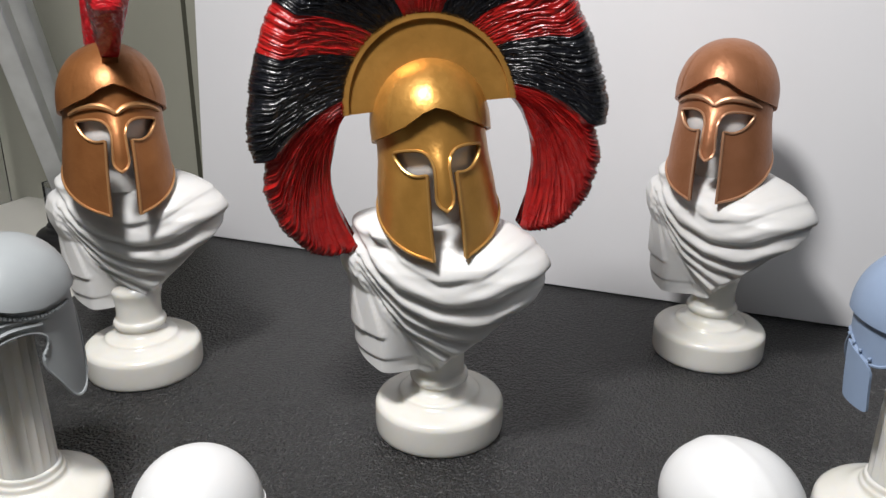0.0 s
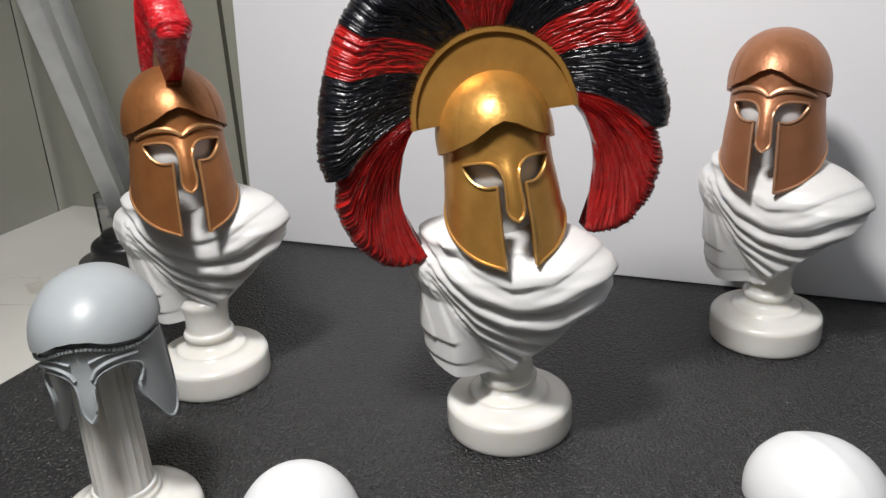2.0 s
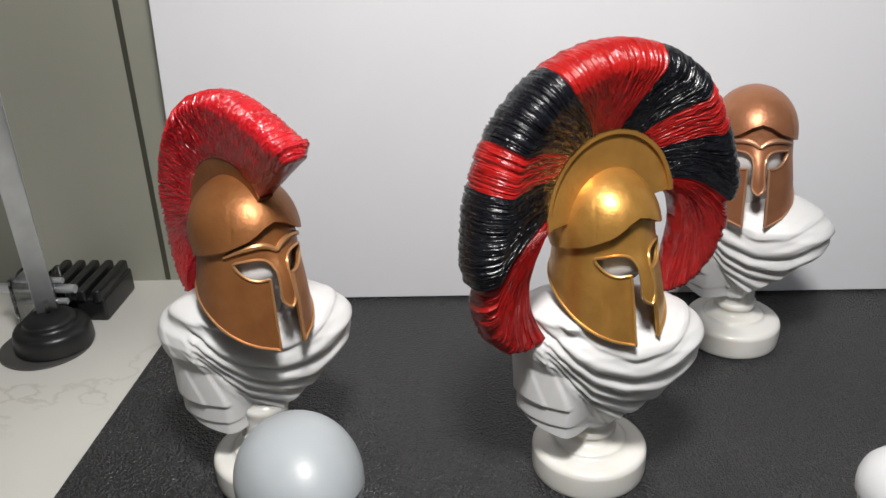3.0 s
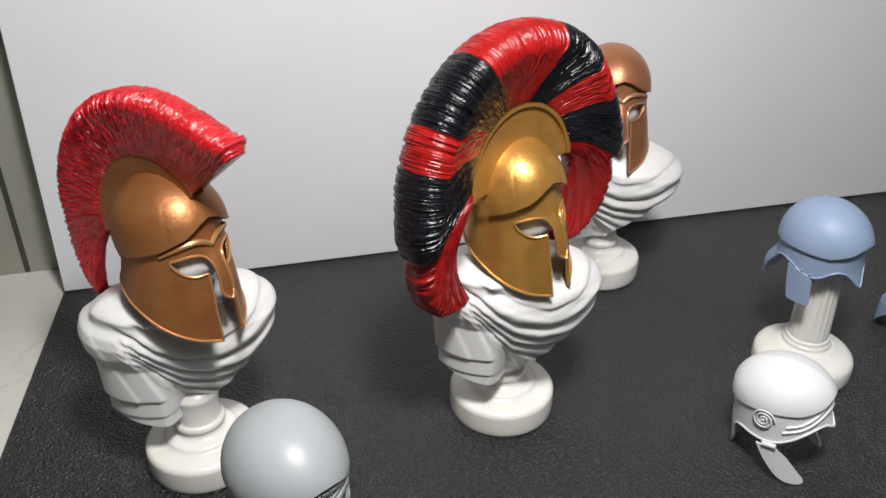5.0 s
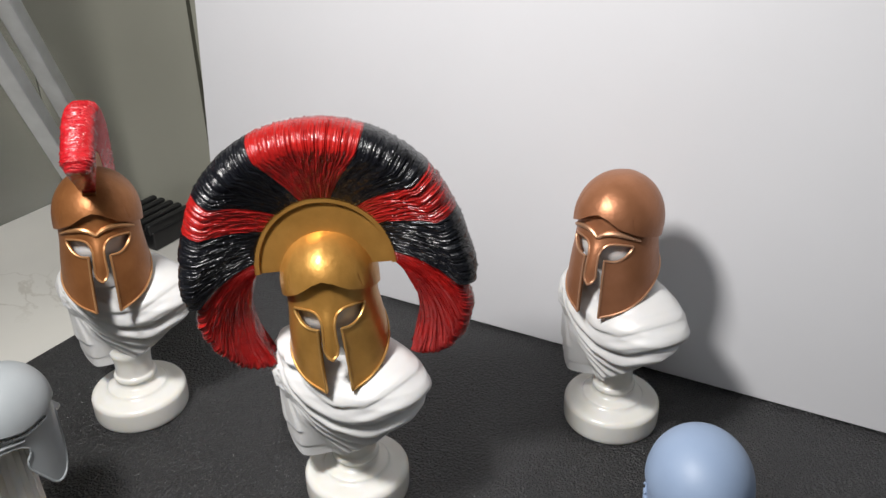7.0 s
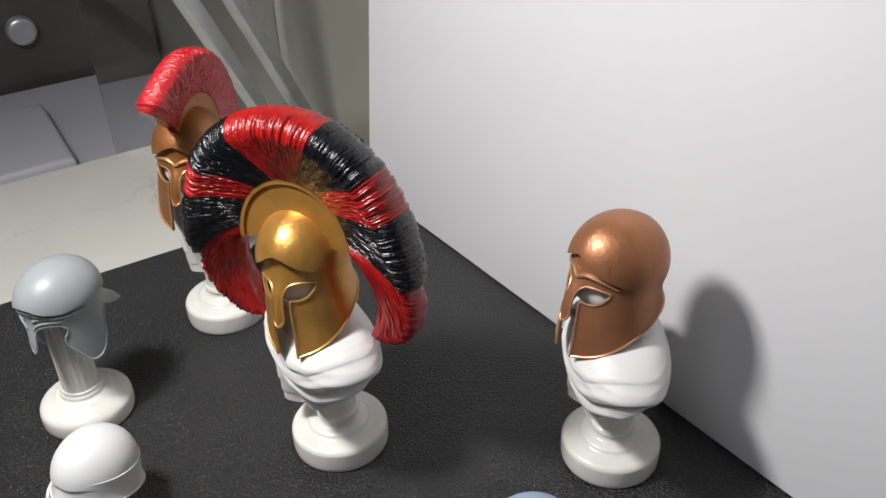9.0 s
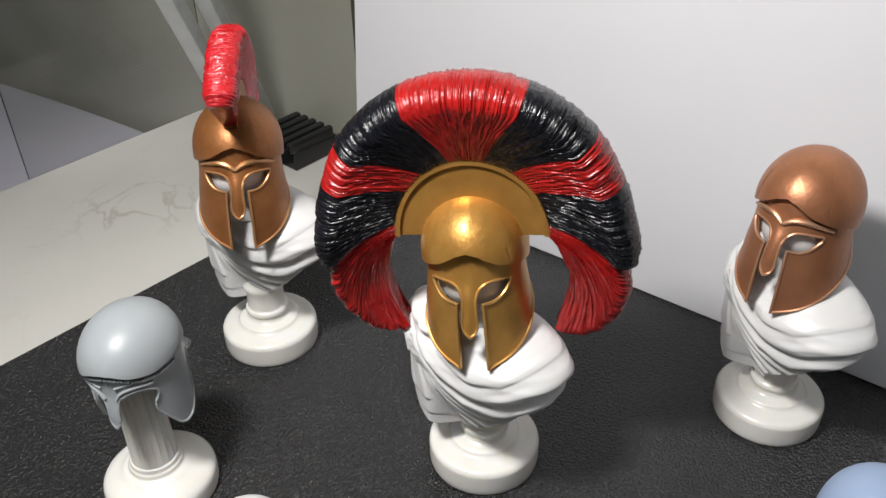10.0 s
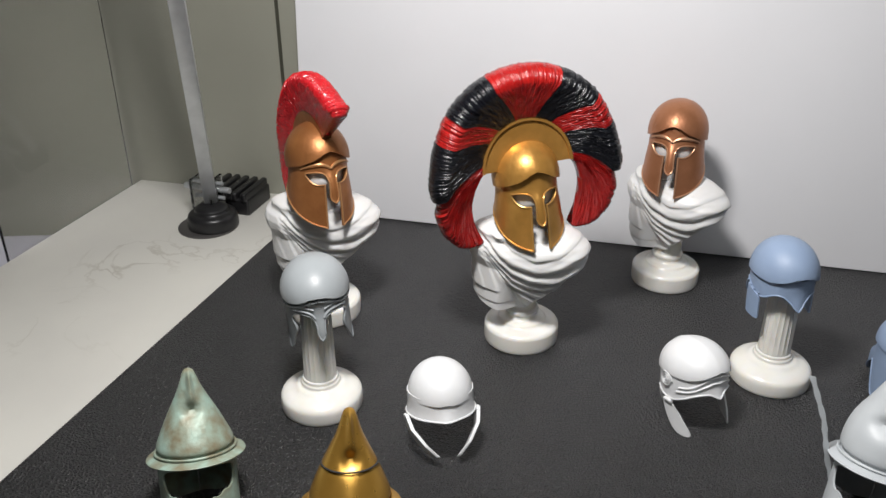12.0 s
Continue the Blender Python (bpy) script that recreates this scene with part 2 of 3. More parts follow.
bmesh.ops.transform(board_bm, matrix=pose(0, BOARD_Y, 0, -4.6, 0, 3.1), verts=board_bm.verts)
tagged(new("white_board", mesh_from("white_board", board_bm, BOARD)), "plain white foam board propped behind the mat as a backdrop", "board")
wall = setting("wall_north", skewed(box(bmesh.new(), (-2.4, WALL_Y, -0.9), (1.8, WALL_Y + 0.1, 1.7)), WALL_Y), WALL, "olive grey glossy splashback wall with dark joints", "wall")
for x in (-0.2680, -0.8680, 0.3320):
    part("joint", skewed(box(bmesh.new(), (x - 0.0016, WALL_Y - 0.0006, COUNTER_Z + 0.001), (x + 0.0016, WALL_Y + 0.002, 1.6)), WALL_Y), SEAM, wall)
for name, lo, hi in (("wall_south", (-2.2, -2.1, -0.9), (1.6, -2.0, 1.7)), ("wall_west", (-2.3, -2.1, -0.9), (-2.2, 0.45, 1.7)), ("wall_east", (1.6, -2.1, -0.9), (1.7, 0.45, 1.7))):
    setting(name, box(bmesh.new(), lo, hi), ROOM, "plain grey painted room wall", "wall")
setting("ceiling", box(bmesh.new(), (-2.3, -2.1, 1.7), (1.7, 0.45, 1.8)), ROOM, "plain painted ceiling", "ceiling")
setting("floor", box(bmesh.new(), (-2.3, -2.1, -1.0), (1.7, 0.45, -0.9)), ROOM, "plain grey floor", "floor")
setting("base_cabinet", box(bmesh.new(), (EDGE_X + 0.01, -0.58, -0.9), (1.28, WALL_Y - 0.05, -0.0345)), ROOM, "plain cabinet under the countertop", "cabinet")
setting("low_counter", box(bmesh.new(), (-0.80, -0.62, -0.9), (EDGE_X - 0.004, WALL_Y - 0.046, -0.058), 0.004), LILAC, "lilac grey lower counter beside the quartz countertop", "countertop")


# ---- busts ----
RISE = -0.0050


# the lines along which the cloth folds, from the neckline down to the hem: (across, height)
FOLDS = [
    [(-0.026, 0.0980), (-0.014, 0.0930), (0.000, 0.0850), (0.014, 0.0800), (0.028, 0.0825), (0.040, 0.0920)],
    [(-0.026, 0.0930), (-0.016, 0.0870), (-0.002, 0.0755), (0.014, 0.0700), (0.029, 0.0720), (0.040, 0.0785), (0.046, 0.0850)],
    [(-0.026, 0.0895), (-0.017, 0.0825), (-0.002, 0.0680), (0.010, 0.0628), (0.026, 0.0630), (0.040, 0.0690), (0.046, 0.0770)],
    [(-0.026, 0.0865), (-0.017, 0.0795), (-0.002, 0.0630), (0.010, 0.0570), (0.024, 0.0555), (0.036, 0.0590), (0.046, 0.0680)],
    [(-0.026, 0.0835), (-0.017, 0.0765), (-0.002, 0.0575), (0.014, 0.0475), (0.028, 0.0480), (0.040, 0.0545)],
    [(-0.026, 0.0800), (-0.016, 0.0730), (0.000, 0.0520), (0.014, 0.0390), (0.030, 0.0380)],
    [(-0.026, 0.0720), (-0.016, 0.0600), (-0.004, 0.0420), (0.010, 0.0300)],
]


def fold_level(x, z):
    """How many folds lie between the neckline and this place, with the fraction of the next."""
    lines = [lerp(line, x) for line in FOLDS]
    if z >= lines[0]:
        return -min(1.0, (z - lines[0]) / 0.012)
    for i, (upper, lower) in enumerate(zip(lines, lines[1:])):
        if z >= lower:
            return i + (upper - z) / (upper - lower)
    return len(lines) - 1 + min(0.99, (lines[-1] - z) / 0.012)


def fold_gap(x, k):
    """The width of a fold here."""
    k = min(len(FOLDS) - 2, max(0, k))
    return lerp(FOLDS[k], x) - lerp(FOLDS[k + 1], x)


def torso_point(a, t):
    """The draped torso: a around it from the chest, t from its slanting lower edge up to the neck."""
    da = math.degrees(a) % 360
    low = lerp([(0, 0.0370), (25, 0.0385), (50, 0.0500), (75, 0.0680), (95, 0.0790), (130, 0.0830), (180, 0.0810), (225, 0.0730), (262, 0.0540), (285, 0.0450), (312, 0.0405), (330, 0.0385), (360, 0.0370)], da)
    z = low + (0.1075 - low) * t
    s, c = math.sin(a), math.cos(a)
    w, d = (0.0425 if s > 0 else 0.0385), (0.0290 if c > 0 else 0.0200)
    p = 2.25
    k = (abs(s / w) ** p + abs(c / d) ** p) ** (-1 / p)
    prof = lerp([(0.040, 0.50), (0.050, 0.66), (0.060, 0.80), (0.070, 0.90), (0.077, 0.975), (0.0825, 0.995), (0.0870, 0.955), (0.0910, 0.86), (0.0950, 0.70), (0.0990, 0.52)], z)
    prof += (max(prof, 0.90) - prof) * smooth(0.10, 0.45, -s) * smooth(-0.1, 0.3, c)
    r = k * prof
    neck = smooth(0.0935, 0.1030, z)
    r = r * (1 - neck) + 0.0125 * neck
    x, y = r * s, -r * c
    front = smooth(-0.55, 0.15, c)
    body = smooth(0.0, 0.05, t) * (1 - smooth(0.0960, 0.100, z))
    wander = 0.0011 * noise.noise(Vector((x * 60, z * 50, 3))) + 0.0005 * noise.noise(Vector((x * 150, z * 150, 9)))
    level = fold_level(x, z + wander)
    f, k = level - math.floor(level), math.floor(level)
    depth = lerp([(-1, 0.4), (0, 0.8), (1, 1.0), (2, 1.05), (3, 0.95), (4, 1.1), (5, 0.7), (6, 0.3)], k)
    depth *= min(1.0, max(0.12, fold_gap(x, k) / 0.0085))
    depth *= 0.85 + 0.45 * noise.noise(Vector((k * 3.7, x * 45, 1)))
    crease = smooth(0.0, 0.62, f) * (1 - smooth(0.80, 1.0, f))
    minor = 0.5 + 0.5 * math.sin(2 * math.pi * (2.0 * level + 0.4 * noise.noise(Vector((x * 70, z * 70, 5)))))
    h = (0.0031 * crease * depth + 0.0003 * minor) * body * (0.22 + 0.78 * front) * smooth(-0.027, -0.017, x) * (1 - smooth(5.0, 5.35, level))
    # the flat hanging flaps below the clasped shoulder
    away = x + 0.0245 - 0.40 * (0.090 - z)
    upper = smooth(0.0004, -0.0004, away) * smooth(0.0528, 0.0536, z)
    lower = smooth(0.0064, 0.0056, away) * smooth(0.0436, 0.0444, z)
    tuck = 0.0005 * math.exp(-((away - 0.0090) / 0.0010) ** 2) + 0.0004 * math.exp(-((away - 0.0125) / 0.0010) ** 2)
    h += (0.0007 * lower + 0.0009 * upper + 0.0005 * upper * smooth(-0.0092, -0.0102, away) + tuck) * smooth(0.091, 0.086, z) * smooth(-0.5, -0.2, c) * smooth(4.6, 5.0, level if x > -0.02 else 6.0)
    h += 0.0024 * math.exp(-((z - 0.0950 - 3 * x * x) / 0.0026) ** 2) * (1 - neck) * front
    n = Vector((s / w, -c / d, 0)).normalized()
    return Vector((x, y, z + RISE)) + n * h


def bust_mesh(turned, shift, worn):
    """A draped bust; its head sits inside the helmet, whose pose on it is worn."""
    bm = bmesh.new()
    base = rounded([(0.0, 0.0), (0.0248, 0.0), (0.0262, 0.0010), (0.0262, 0.0110), (0.0260, 0.0128), (0.0245, 0.0145), (0.0215, 0.0150), (0.0182, 0.0156), (0.0166, 0.0166), (0.0160, 0.0180), (0.0122, 0.0190), (0.0110, 0.0200), (0.0103, 0.0220), (0.0113, 0.0226), (0.0119, 0.0242), (0.0113, 0.0258), (0.0102, 0.0264), (0.0100, 0.0300), (0.0102, 0.0360), (0.0120, 0.0420), (0.0, 0.0470)], 2)
    base[0], base[-1] = (0.0006, 0.0), (0.0006, 0.047)
    lathe(bm, base, 80, 1)
    turn = Matrix.Rotation(radians(turned), 3, "Z")
    rows = []
    edge = [torso_point(2 * math.pi * k / 220, 0.0) for k in range(220)]
    for q in (0.0, 0.25, 0.5, 0.7, 0.85, 0.94, 0.985):
        rows.append([Vector((0, 0, 0.0385 + 0.003 * q)).lerp(p + Vector((0, 0, 0.0012)), 0.22 + 0.78 * q) for p in edge])
    rows += [[torso_point(2 * math.pi * k / 220, i / 100) for k in range(220)] for i in range(101)]
    vs = grid(bm, [[turn @ p + shift for p in row] for row in rows], True)
    bm.faces.new(vs[0])
    bm.faces.new(vs[-1])
    # neck and plain head under the helmet
    rows = []
    for i in range(30):
        z = 0.096 + 0.050 * i / 29
        r = lerp([(0.096, 0.0130), (0.108, 0.0118), (0.113, 0.0124), (0.118, 0.0148), (0.128, 0.0164), (0.137, 0.0150), (0.142, 0.0100), (0.146, 0.001)], z)
        fwd = lerp([(0.096, 0.002), (0.108, 0.005), (0.113, 0.0105), (0.120, 0.0105), (0.135, 0.0090), (0.146, 0.008)], z)
        row = []
        for k in range(48):
            a = 2 * math.pi * k / 48
            q = r * (1 + 0.12 * max(0, math.cos(a))) + 0.0035 * math.exp(-(a if a < math.pi else a - 2 * math.pi) ** 2 / 0.05) * math.exp(-((z - 0.121) / 0.005) ** 2)
            row.append(worn @ Vector((q * math.sin(a), -fwd - q * math.cos(a), z)))
        rows.append(row)
    vs = grid(bm, rows, True)
    bm.faces.new(vs[0])
    bm.faces.new(vs[-1])
    return mesh_from("statue_bust", bm, [WHITE, IVORY], 60)


PLACES = {"L": ((-0.1440, -0.0073, 0.0), 44.0), "C": ((0.0021, 0.0033, 0.0), 30.0), "R": ((0.0927, 0.1180, 0.0), -10.0)}
SIZE = {"L": Matrix.Diagonal((0.995, 0.995, 0.994, 1.0)), "C": Matrix.Diagonal((0.995, 0.995, 0.992, 1.0)), "R": Matrix.Diagonal((0.992, 0.992, 0.982, 1.0))}
# each helmet's middle at 0.13 m of its own height, then its lean, roll and turn
WORN = {"L": ((-0.1474, -0.0042, 0.1209), (-6.5, 2.0, 48.0)), "C": ((-0.0030, 0.0046, 0.1224), (-5.7, -4.6, 32.4)), "R": ((0.0898, 0.1226, 0.1205), (-6.5, -1.0, -5.3))}
for key, label in (("L", "white resin draped bust on an ivory foot, under a bronze helmet"), ("C", "white resin draped bust on an ivory foot, under a gold helmet"), ("R", "white resin draped bust on an ivory foot, under a copper helmet")):
    (x, y, z), a = PLACES[key]
    ob = new("statue_bust", bust_mesh({"L": -35, "C": -33, "R": -24}[key], {"L": Vector((0.0050, 0.0105, 0)), "C": Vector((0.0005, 0, 0)), "R": Vector((0.0015, 0.0015, 0))}[key], (pose(x, y, z, 0, 0, a) @ SIZE[key]).inverted() @ pose(*WORN[key][0], *WORN[key][1]) @ pose(0, 0, -0.13)))
    ob.matrix_world = pose(x, y, z, 0, 0, a) @ SIZE[key]
    tagged(ob, label, "bust", "draped busts")


# ---- tall closed helmets ----
YC = -0.009
MASK_B = [(0.085, 0.0222), (0.100, 0.0221), (0.112, 0.0212), (0.122, 0.0199), (0.130, 0.0195), (0.138, 0.0199), (0.150, 0.0204)]
MASK_F = [(0.085, 0.0232), (0.105, 0.0228), (0.120, 0.0220), (0.130, 0.0216), (0.136, 0.0212), (0.150, 0.0205)]
MASK_R = [(0.105, 0.0275), (0.113, 0.0262), (0.120, 0.0240), (0.127, 0.0215), (0.135, 0.0215), (0.150, 0.0215)]
RADIUS = 0.022


def mask_surf(s, z, lift=0.0):
    a = s / RADIUS
    b, d = lerp(MASK_B, z) + lift, (lerp(MASK_F, z) if math.cos(a) > 0 else lerp(MASK_R, z)) + lift
    x, y = b * math.sin(a), -d * math.cos(a)
    nose = math.exp(-(x / 0.0052) ** 2) * smooth(0.136, 0.122, z) if z < 0.136 and math.cos(a) > 0 else 0
    return Vector((x, YC + y - 0.0052 * nose * smooth(0.138, 0.112, z), z))


def deg(points):
    return [(radians(a) * RADIUS, z) for a, z in points]


def smooth_line(pts, rounds=2):
    for _ in range(rounds):
        out = [pts[0]]
        for a, b in zip(pts, pts[1:]):
            out += [(0.75 * a[0] + 0.25 * b[0], 0.75 * a[1] + 0.25 * b[1]), (0.25 * a[0] + 0.75 * b[0], 0.25 * a[1] + 0.75 * b[1])]
        pts = out + [pts[-1]]
    return pts


LOWER = smooth_line(deg([(179, 0.1160), (150, 0.1150), (120, 0.1112), (98, 0.1062), (78, 0.1015), (56, 0.0958), (34, 0.0915), (14.8, 0.0893)]))
CHEEK = deg([(14.8, 0.0893), (14.6, 0.1050), (14.4, 0.1190)])
EYE = smooth_line(deg([(14.4, 0.1190), (24, 0.1184), (34, 0.1196), (43, 0.1222), (51, 0.1264), (40, 0.1270), (28, 0.1274), (17, 0.1270), (10, 0.1250), (7.2, 0.1215)]))
NOSE = smooth_line(deg([(7.2, 0.1215), (7.4, 0.1150), (8.2, 0.1112), (6.0, 0.1086), (0.0, 0.1070)]))
OPENING = CHEEK[:-1] + EYE[:-1] + NOSE


def mirrored(line):
    return [(-x, z) for x, z in reversed(line)]


def helmet_mask(parent, mat, trim, brows):
    half = LOWER[:-1] + OPENING
    bm = bmesh.new()
    shell(bm, half + mirrored(half)[1:] + [(-radians(179) * RADIUS, 0.1290), (-radians(60) * RADIUS, 0.1340), (-radians(25) * RADIUS, 0.1385), (0.0, 0.1430), (radians(25) * RADIUS, 0.1385), (radians(60) * RADIUS, 0.1340), (radians(179) * RADIUS, 0.1290)], mask_surf, 0.0012)
    mask = part("face_mask", bm, mat, parent)
    line = resample(half, 0.0009, False)
    line = line + mirrored(line)[1:]
    part("rim_bead", tube(bmesh.new(), [mask_surf(s, z, 0.0001) for s, z in line], 0.0006, 7), trim, mask, "brighter raised bead round the openings")
    if brows:
        for side in (1, -1):
            b = resample(smooth_line(deg([(58, 0.1292), (40, 0.1318), (20, 0.1328), (8, 0.1316), (0, 0.1294)])), 0.0008, False)
            part("brow_ridge", tube(bmesh.new(), [mask_surf(side * s, z, 0.0004) for s, z in b], lambda q: 0.0004 + 0.0009 * math.sin(math.pi * min(1, 0.12 + 0.7 * q)), 8), trim, mask)


def cap_surf(a, t, apex=0.1570, keel=0.0002):
    brim = lerp([(0, 0.1410), (12, 0.1398), (30, 0.1358), (55, 0.1322), (90, 0.1290), (135, 0.1248), (180, 0.1230)], abs(math.degrees(a)))
    mid = 0.1335
    if brim > mid:
        low = math.asin((brim - mid) / (apex - mid))
        q = low + (math.pi / 2 - low) * t
        z, k = mid + (apex - mid) * math.sin(q), math.cos(q) ** 0.94
    elif t < 0.2:
        z = brim + (mid - brim) * t / 0.2
        k = 1 - 0.07 * (1 - t / 0.2) ** 1.5 * smooth(1.4, 2.6, abs(a))
    else:
        q = (t - 0.2) / 0.8 * math.pi / 2
        z, k = mid + (apex - mid) * math.sin(q), math.cos(q) ** 0.94
    s, c = math.sin(a), math.cos(a)
    x, y = 0.0214 * k * s, -(0.0252 if c > 0 else 0.0240) * k * c
    return Vector((x, YC + y, z + keel * math.exp(-(x / 0.0022) ** 2) * min(1, k * 3)))


def helmet_cap(parent, mat):
    bm = bmesh.new()
    rows = [[cap_surf(2 * math.pi * k / 120 - math.pi, min(t / 44, 0.995)) for k in range(120)] for t in range(45)]
    vs = grid(bm, rows, True)
    bm.faces.new(vs[-1])
    fs = list(bm.faces)
    bmesh.ops.recalc_face_normals(bm, faces=fs)
    bmesh.ops.solidify(bm, geom=fs, thickness=0.0013)
    return part("cap", bm, mat, parent)


def crest_point(cfg, phi, u, where):
    """A strand-ridged fan: phi along the arc (degrees), u round the section from the inner front edge to the inner back edge."""
    root, outer = lerp(cfg["root"], abs(phi) if "mirror" in cfg else phi), lerp(cfg["outer"], abs(phi) if "mirror" in cfg else phi)
    inner = cfg["ring"]
    root = math.copysign(root, phi) if "mirror" in cfg else root
    thick = cfg["thick"] * lerp(cfg["taper"], abs(phi) if "mirror" in cfg else phi)
    foot = cfg["foot"]
    # section: straight flanks and a rounded outside
    if u < 0.40:
        q, side = u / 0.40, -1
        r, t = inner + (outer - thick * 0.75 - inner) * q, foot + (thick - foot) * q ** 0.8
    elif u > 0.60:
        q, side = (1 - u) / 0.40, 1
        r, t = inner + (outer - thick * 0.75 - inner) * q, foot + (thick - foot) * q ** 0.8
    else:
        w = (u - 0.5) / 0.10 * math.pi / 2
        q, side = 1.0, (1 if w > 0 else -1)
        r, t = outer - thick * 0.75 + thick * 0.75 * math.cos(w), thick * abs(math.sin(w)) ** 0.8
    full, phi = phi, root + (phi - root) * q
    wave = 2.0 * noise.noise(Vector((full * 0.09, q * 2.4, side * 2.0))) + 1.3 * noise.noise(Vector((full * 0.30, q * 5, side)))
    p = full + wave
    n1 = 1 - abs(noise.noise(Vector((p * cfg["strands"], q * 2.6, side * 5.3))))
    n2 = 1 - abs(noise.noise(Vector((p * cfg["strands"] * 2.4, q * 3.6 + 9, side * 3.1))))
    h = (n1 ** 3 * 0.7 + n2 ** 3 * 0.3 - 0.45) * cfg["relief"] * (0.45 + 0.55 * q)
    rough = noise.noise(Vector((full * 1.7, u * 60, 4))) * cfg["relief"] * cfg["tips"] * smooth(0.34, 0.44, min(u, 1 - u))
    r += (h * 0.45 + rough * 0.8) * smooth(0.7, 1.0, q)
    t += h * 0.9
    return where(r, radians(phi), side * max(t, 0.0002))


def crest_tuft(name, cfg, lo, hi, where, mat, parent, label, ends, steps_per=5.0, nu=64):
    bm = bmesh.new()
    n = max(8, int((hi - lo) * steps_per))
    us = [k / nu for k in range(nu + 1)]
    rows = [[crest_point(cfg, lo + (hi - lo) * i / n, u, where) for u in us] for i in range(n + 1)]
    vs = grid(bm, rows)
    for i in range(n):
        bm.faces.new((vs[i][0], vs[i + 1][0], vs[i + 1][-1], vs[i][-1]))
    for end, row in ((ends[0], vs[0]), (ends[1], vs[-1])):
        if end:
            bm.faces.new(row)
    return part(name, bm, mat, parent, label, 110)


def closed_helmet(key, label, mat, trim, brows=True):
    place, turns = WORN[key]
    ob = thing("corinthian_helmet", pose(*place, *turns) @ pose(0, 0, -0.13), label, "helmet", "helmets on draped busts")
    helmet_mask(ob, mat, trim, brows)
    helmet_cap(ob, mat)
    return ob


copper = closed_helmet("R", "plain copper-painted closed helmet with eye slits, worn by a white bust", COPPER, COPPER_TRIM)
bronze = closed_helmet("L", "bronze-painted closed helmet with a tall red lengthwise plume", BRONZE, BRONZE_TRIM)
golden = closed_helmet("C", "gold-painted closed helmet with a red and black striped crosswise crest", GOLD, GOLD_TRIM, False)

# crosswise crest holder
CY, CZ = -0.0125, 0.1405


def half_ring(bm, r0, r1, y0, y1, a0, a1, where, n=64):
    rows = []
    for i in range(n + 1):
        f = a0 + (a1 - a0) * i / n
        rows.append([where(r, f, y) for r, y in ((r0, y0), (r1, y0), (r1, y1), (r0, y1))])
    vs = grid(bm, rows, True)
    bm.faces.new(vs[0])
    bm.faces.new(vs[-1])
    return bm


def across(r, f, t):
    back = 0.0100 * smooth(1.55, 2.55, abs(f)) - 0.0025 * smooth(0.032, 0.058, r) * smooth(1.4, 0.6, abs(f))
    return Vector((r * math.sin(f), CY + t + back, CZ + r * math.cos(f) * 1.04))


holder = part("crest_holder", half_ring(bmesh.new(), 0.0080, 0.0292, -0.0028, 0.0028, radians(-91), radians(91), across), GOLD, golden)
part("holder_lip", half_ring(bmesh.new(), 0.0280, 0.0302, -0.0042, 0.0040, radians(-91), radians(91), across), GOLD, holder)
CREST = {
    "mirror": True, "ring": 0.0296,
    "root": [(0, 0), (21, 11), (50, 32), (69, 54), (101, 81), (125, 87.5), (147, 91)],
    "outer": [(0, 0.0614), (30, 0.0618), (50, 0.0618), (66, 0.0608), (84, 0.0618), (95, 0.0640), (101.5, 0.0640), (103, 0.0606), (106, 0.0622), (111, 0.0656), (125, 0.0686), (136, 0.0678), (142, 0.0640), (147, 0.0590)],
    "taper": [(0, 1.0), (85, 1.0), (101.5, 0.80), (103, 0.62), (112, 0.66), (125, 0.58), (147, 0.36)],
    "thick": 0.0125, "foot": 0.0040, "strands": 0.70, "relief": 0.0015, "tips": 0.7,
}
BANDS = [-147, -102, -68, -52, -22, 23, 51, 70, 102, 147]
for i, (lo, hi) in enumerate(zip(BANDS, BANDS[1:])):
    red = i % 2 == 0
    crest_tuft("crest_tuft", CREST, lo, hi, across, RED if red else BLACK, golden, "glossy red hair tuft" if red else "glossy black hair tuft", (i == 0, i == len(BANDS) - 2))


# lengthwise plume
def along(r, f, t):
    return Vector((t, -0.004 - r * math.sin(f), 0.1300 + r * math.cos(f)))


part("crest_holder", half_ring(bmesh.new(), 0.0120, 0.0335, -0.0030, 0.0030, radians(-96), radians(52), along), BRONZE, bronze)
PLUME = {
    "ring": 0.0330,
    "root": [(-127, -95), (-110, -91), (-90, -82), (0, 0), (40, 40), (53, 51)],
    "outer": [(-127, 0.0665), (-120, 0.0668), (-108, 0.0625), (-90, 0.0580), (-50, 0.0570), (0, 0.0590), (30, 0.0610), (44, 0.0645), (50, 0.0680), (53, 0.0655)],
    "taper": [(-127, 0.35), (-115, 0.6), (-90, 0.85), (-40, 1.0), (49, 1.0), (53, 0.7)],
    "thick": 0.0072, "foot": 0.0030, "strands": 0.80, "relief": 0.0013, "tips": 1.1,
}
crest_tuft("plume", PLUME, -127, 53, along, PLUME_RED, bronze, "glossy bright red plume", (True, True))


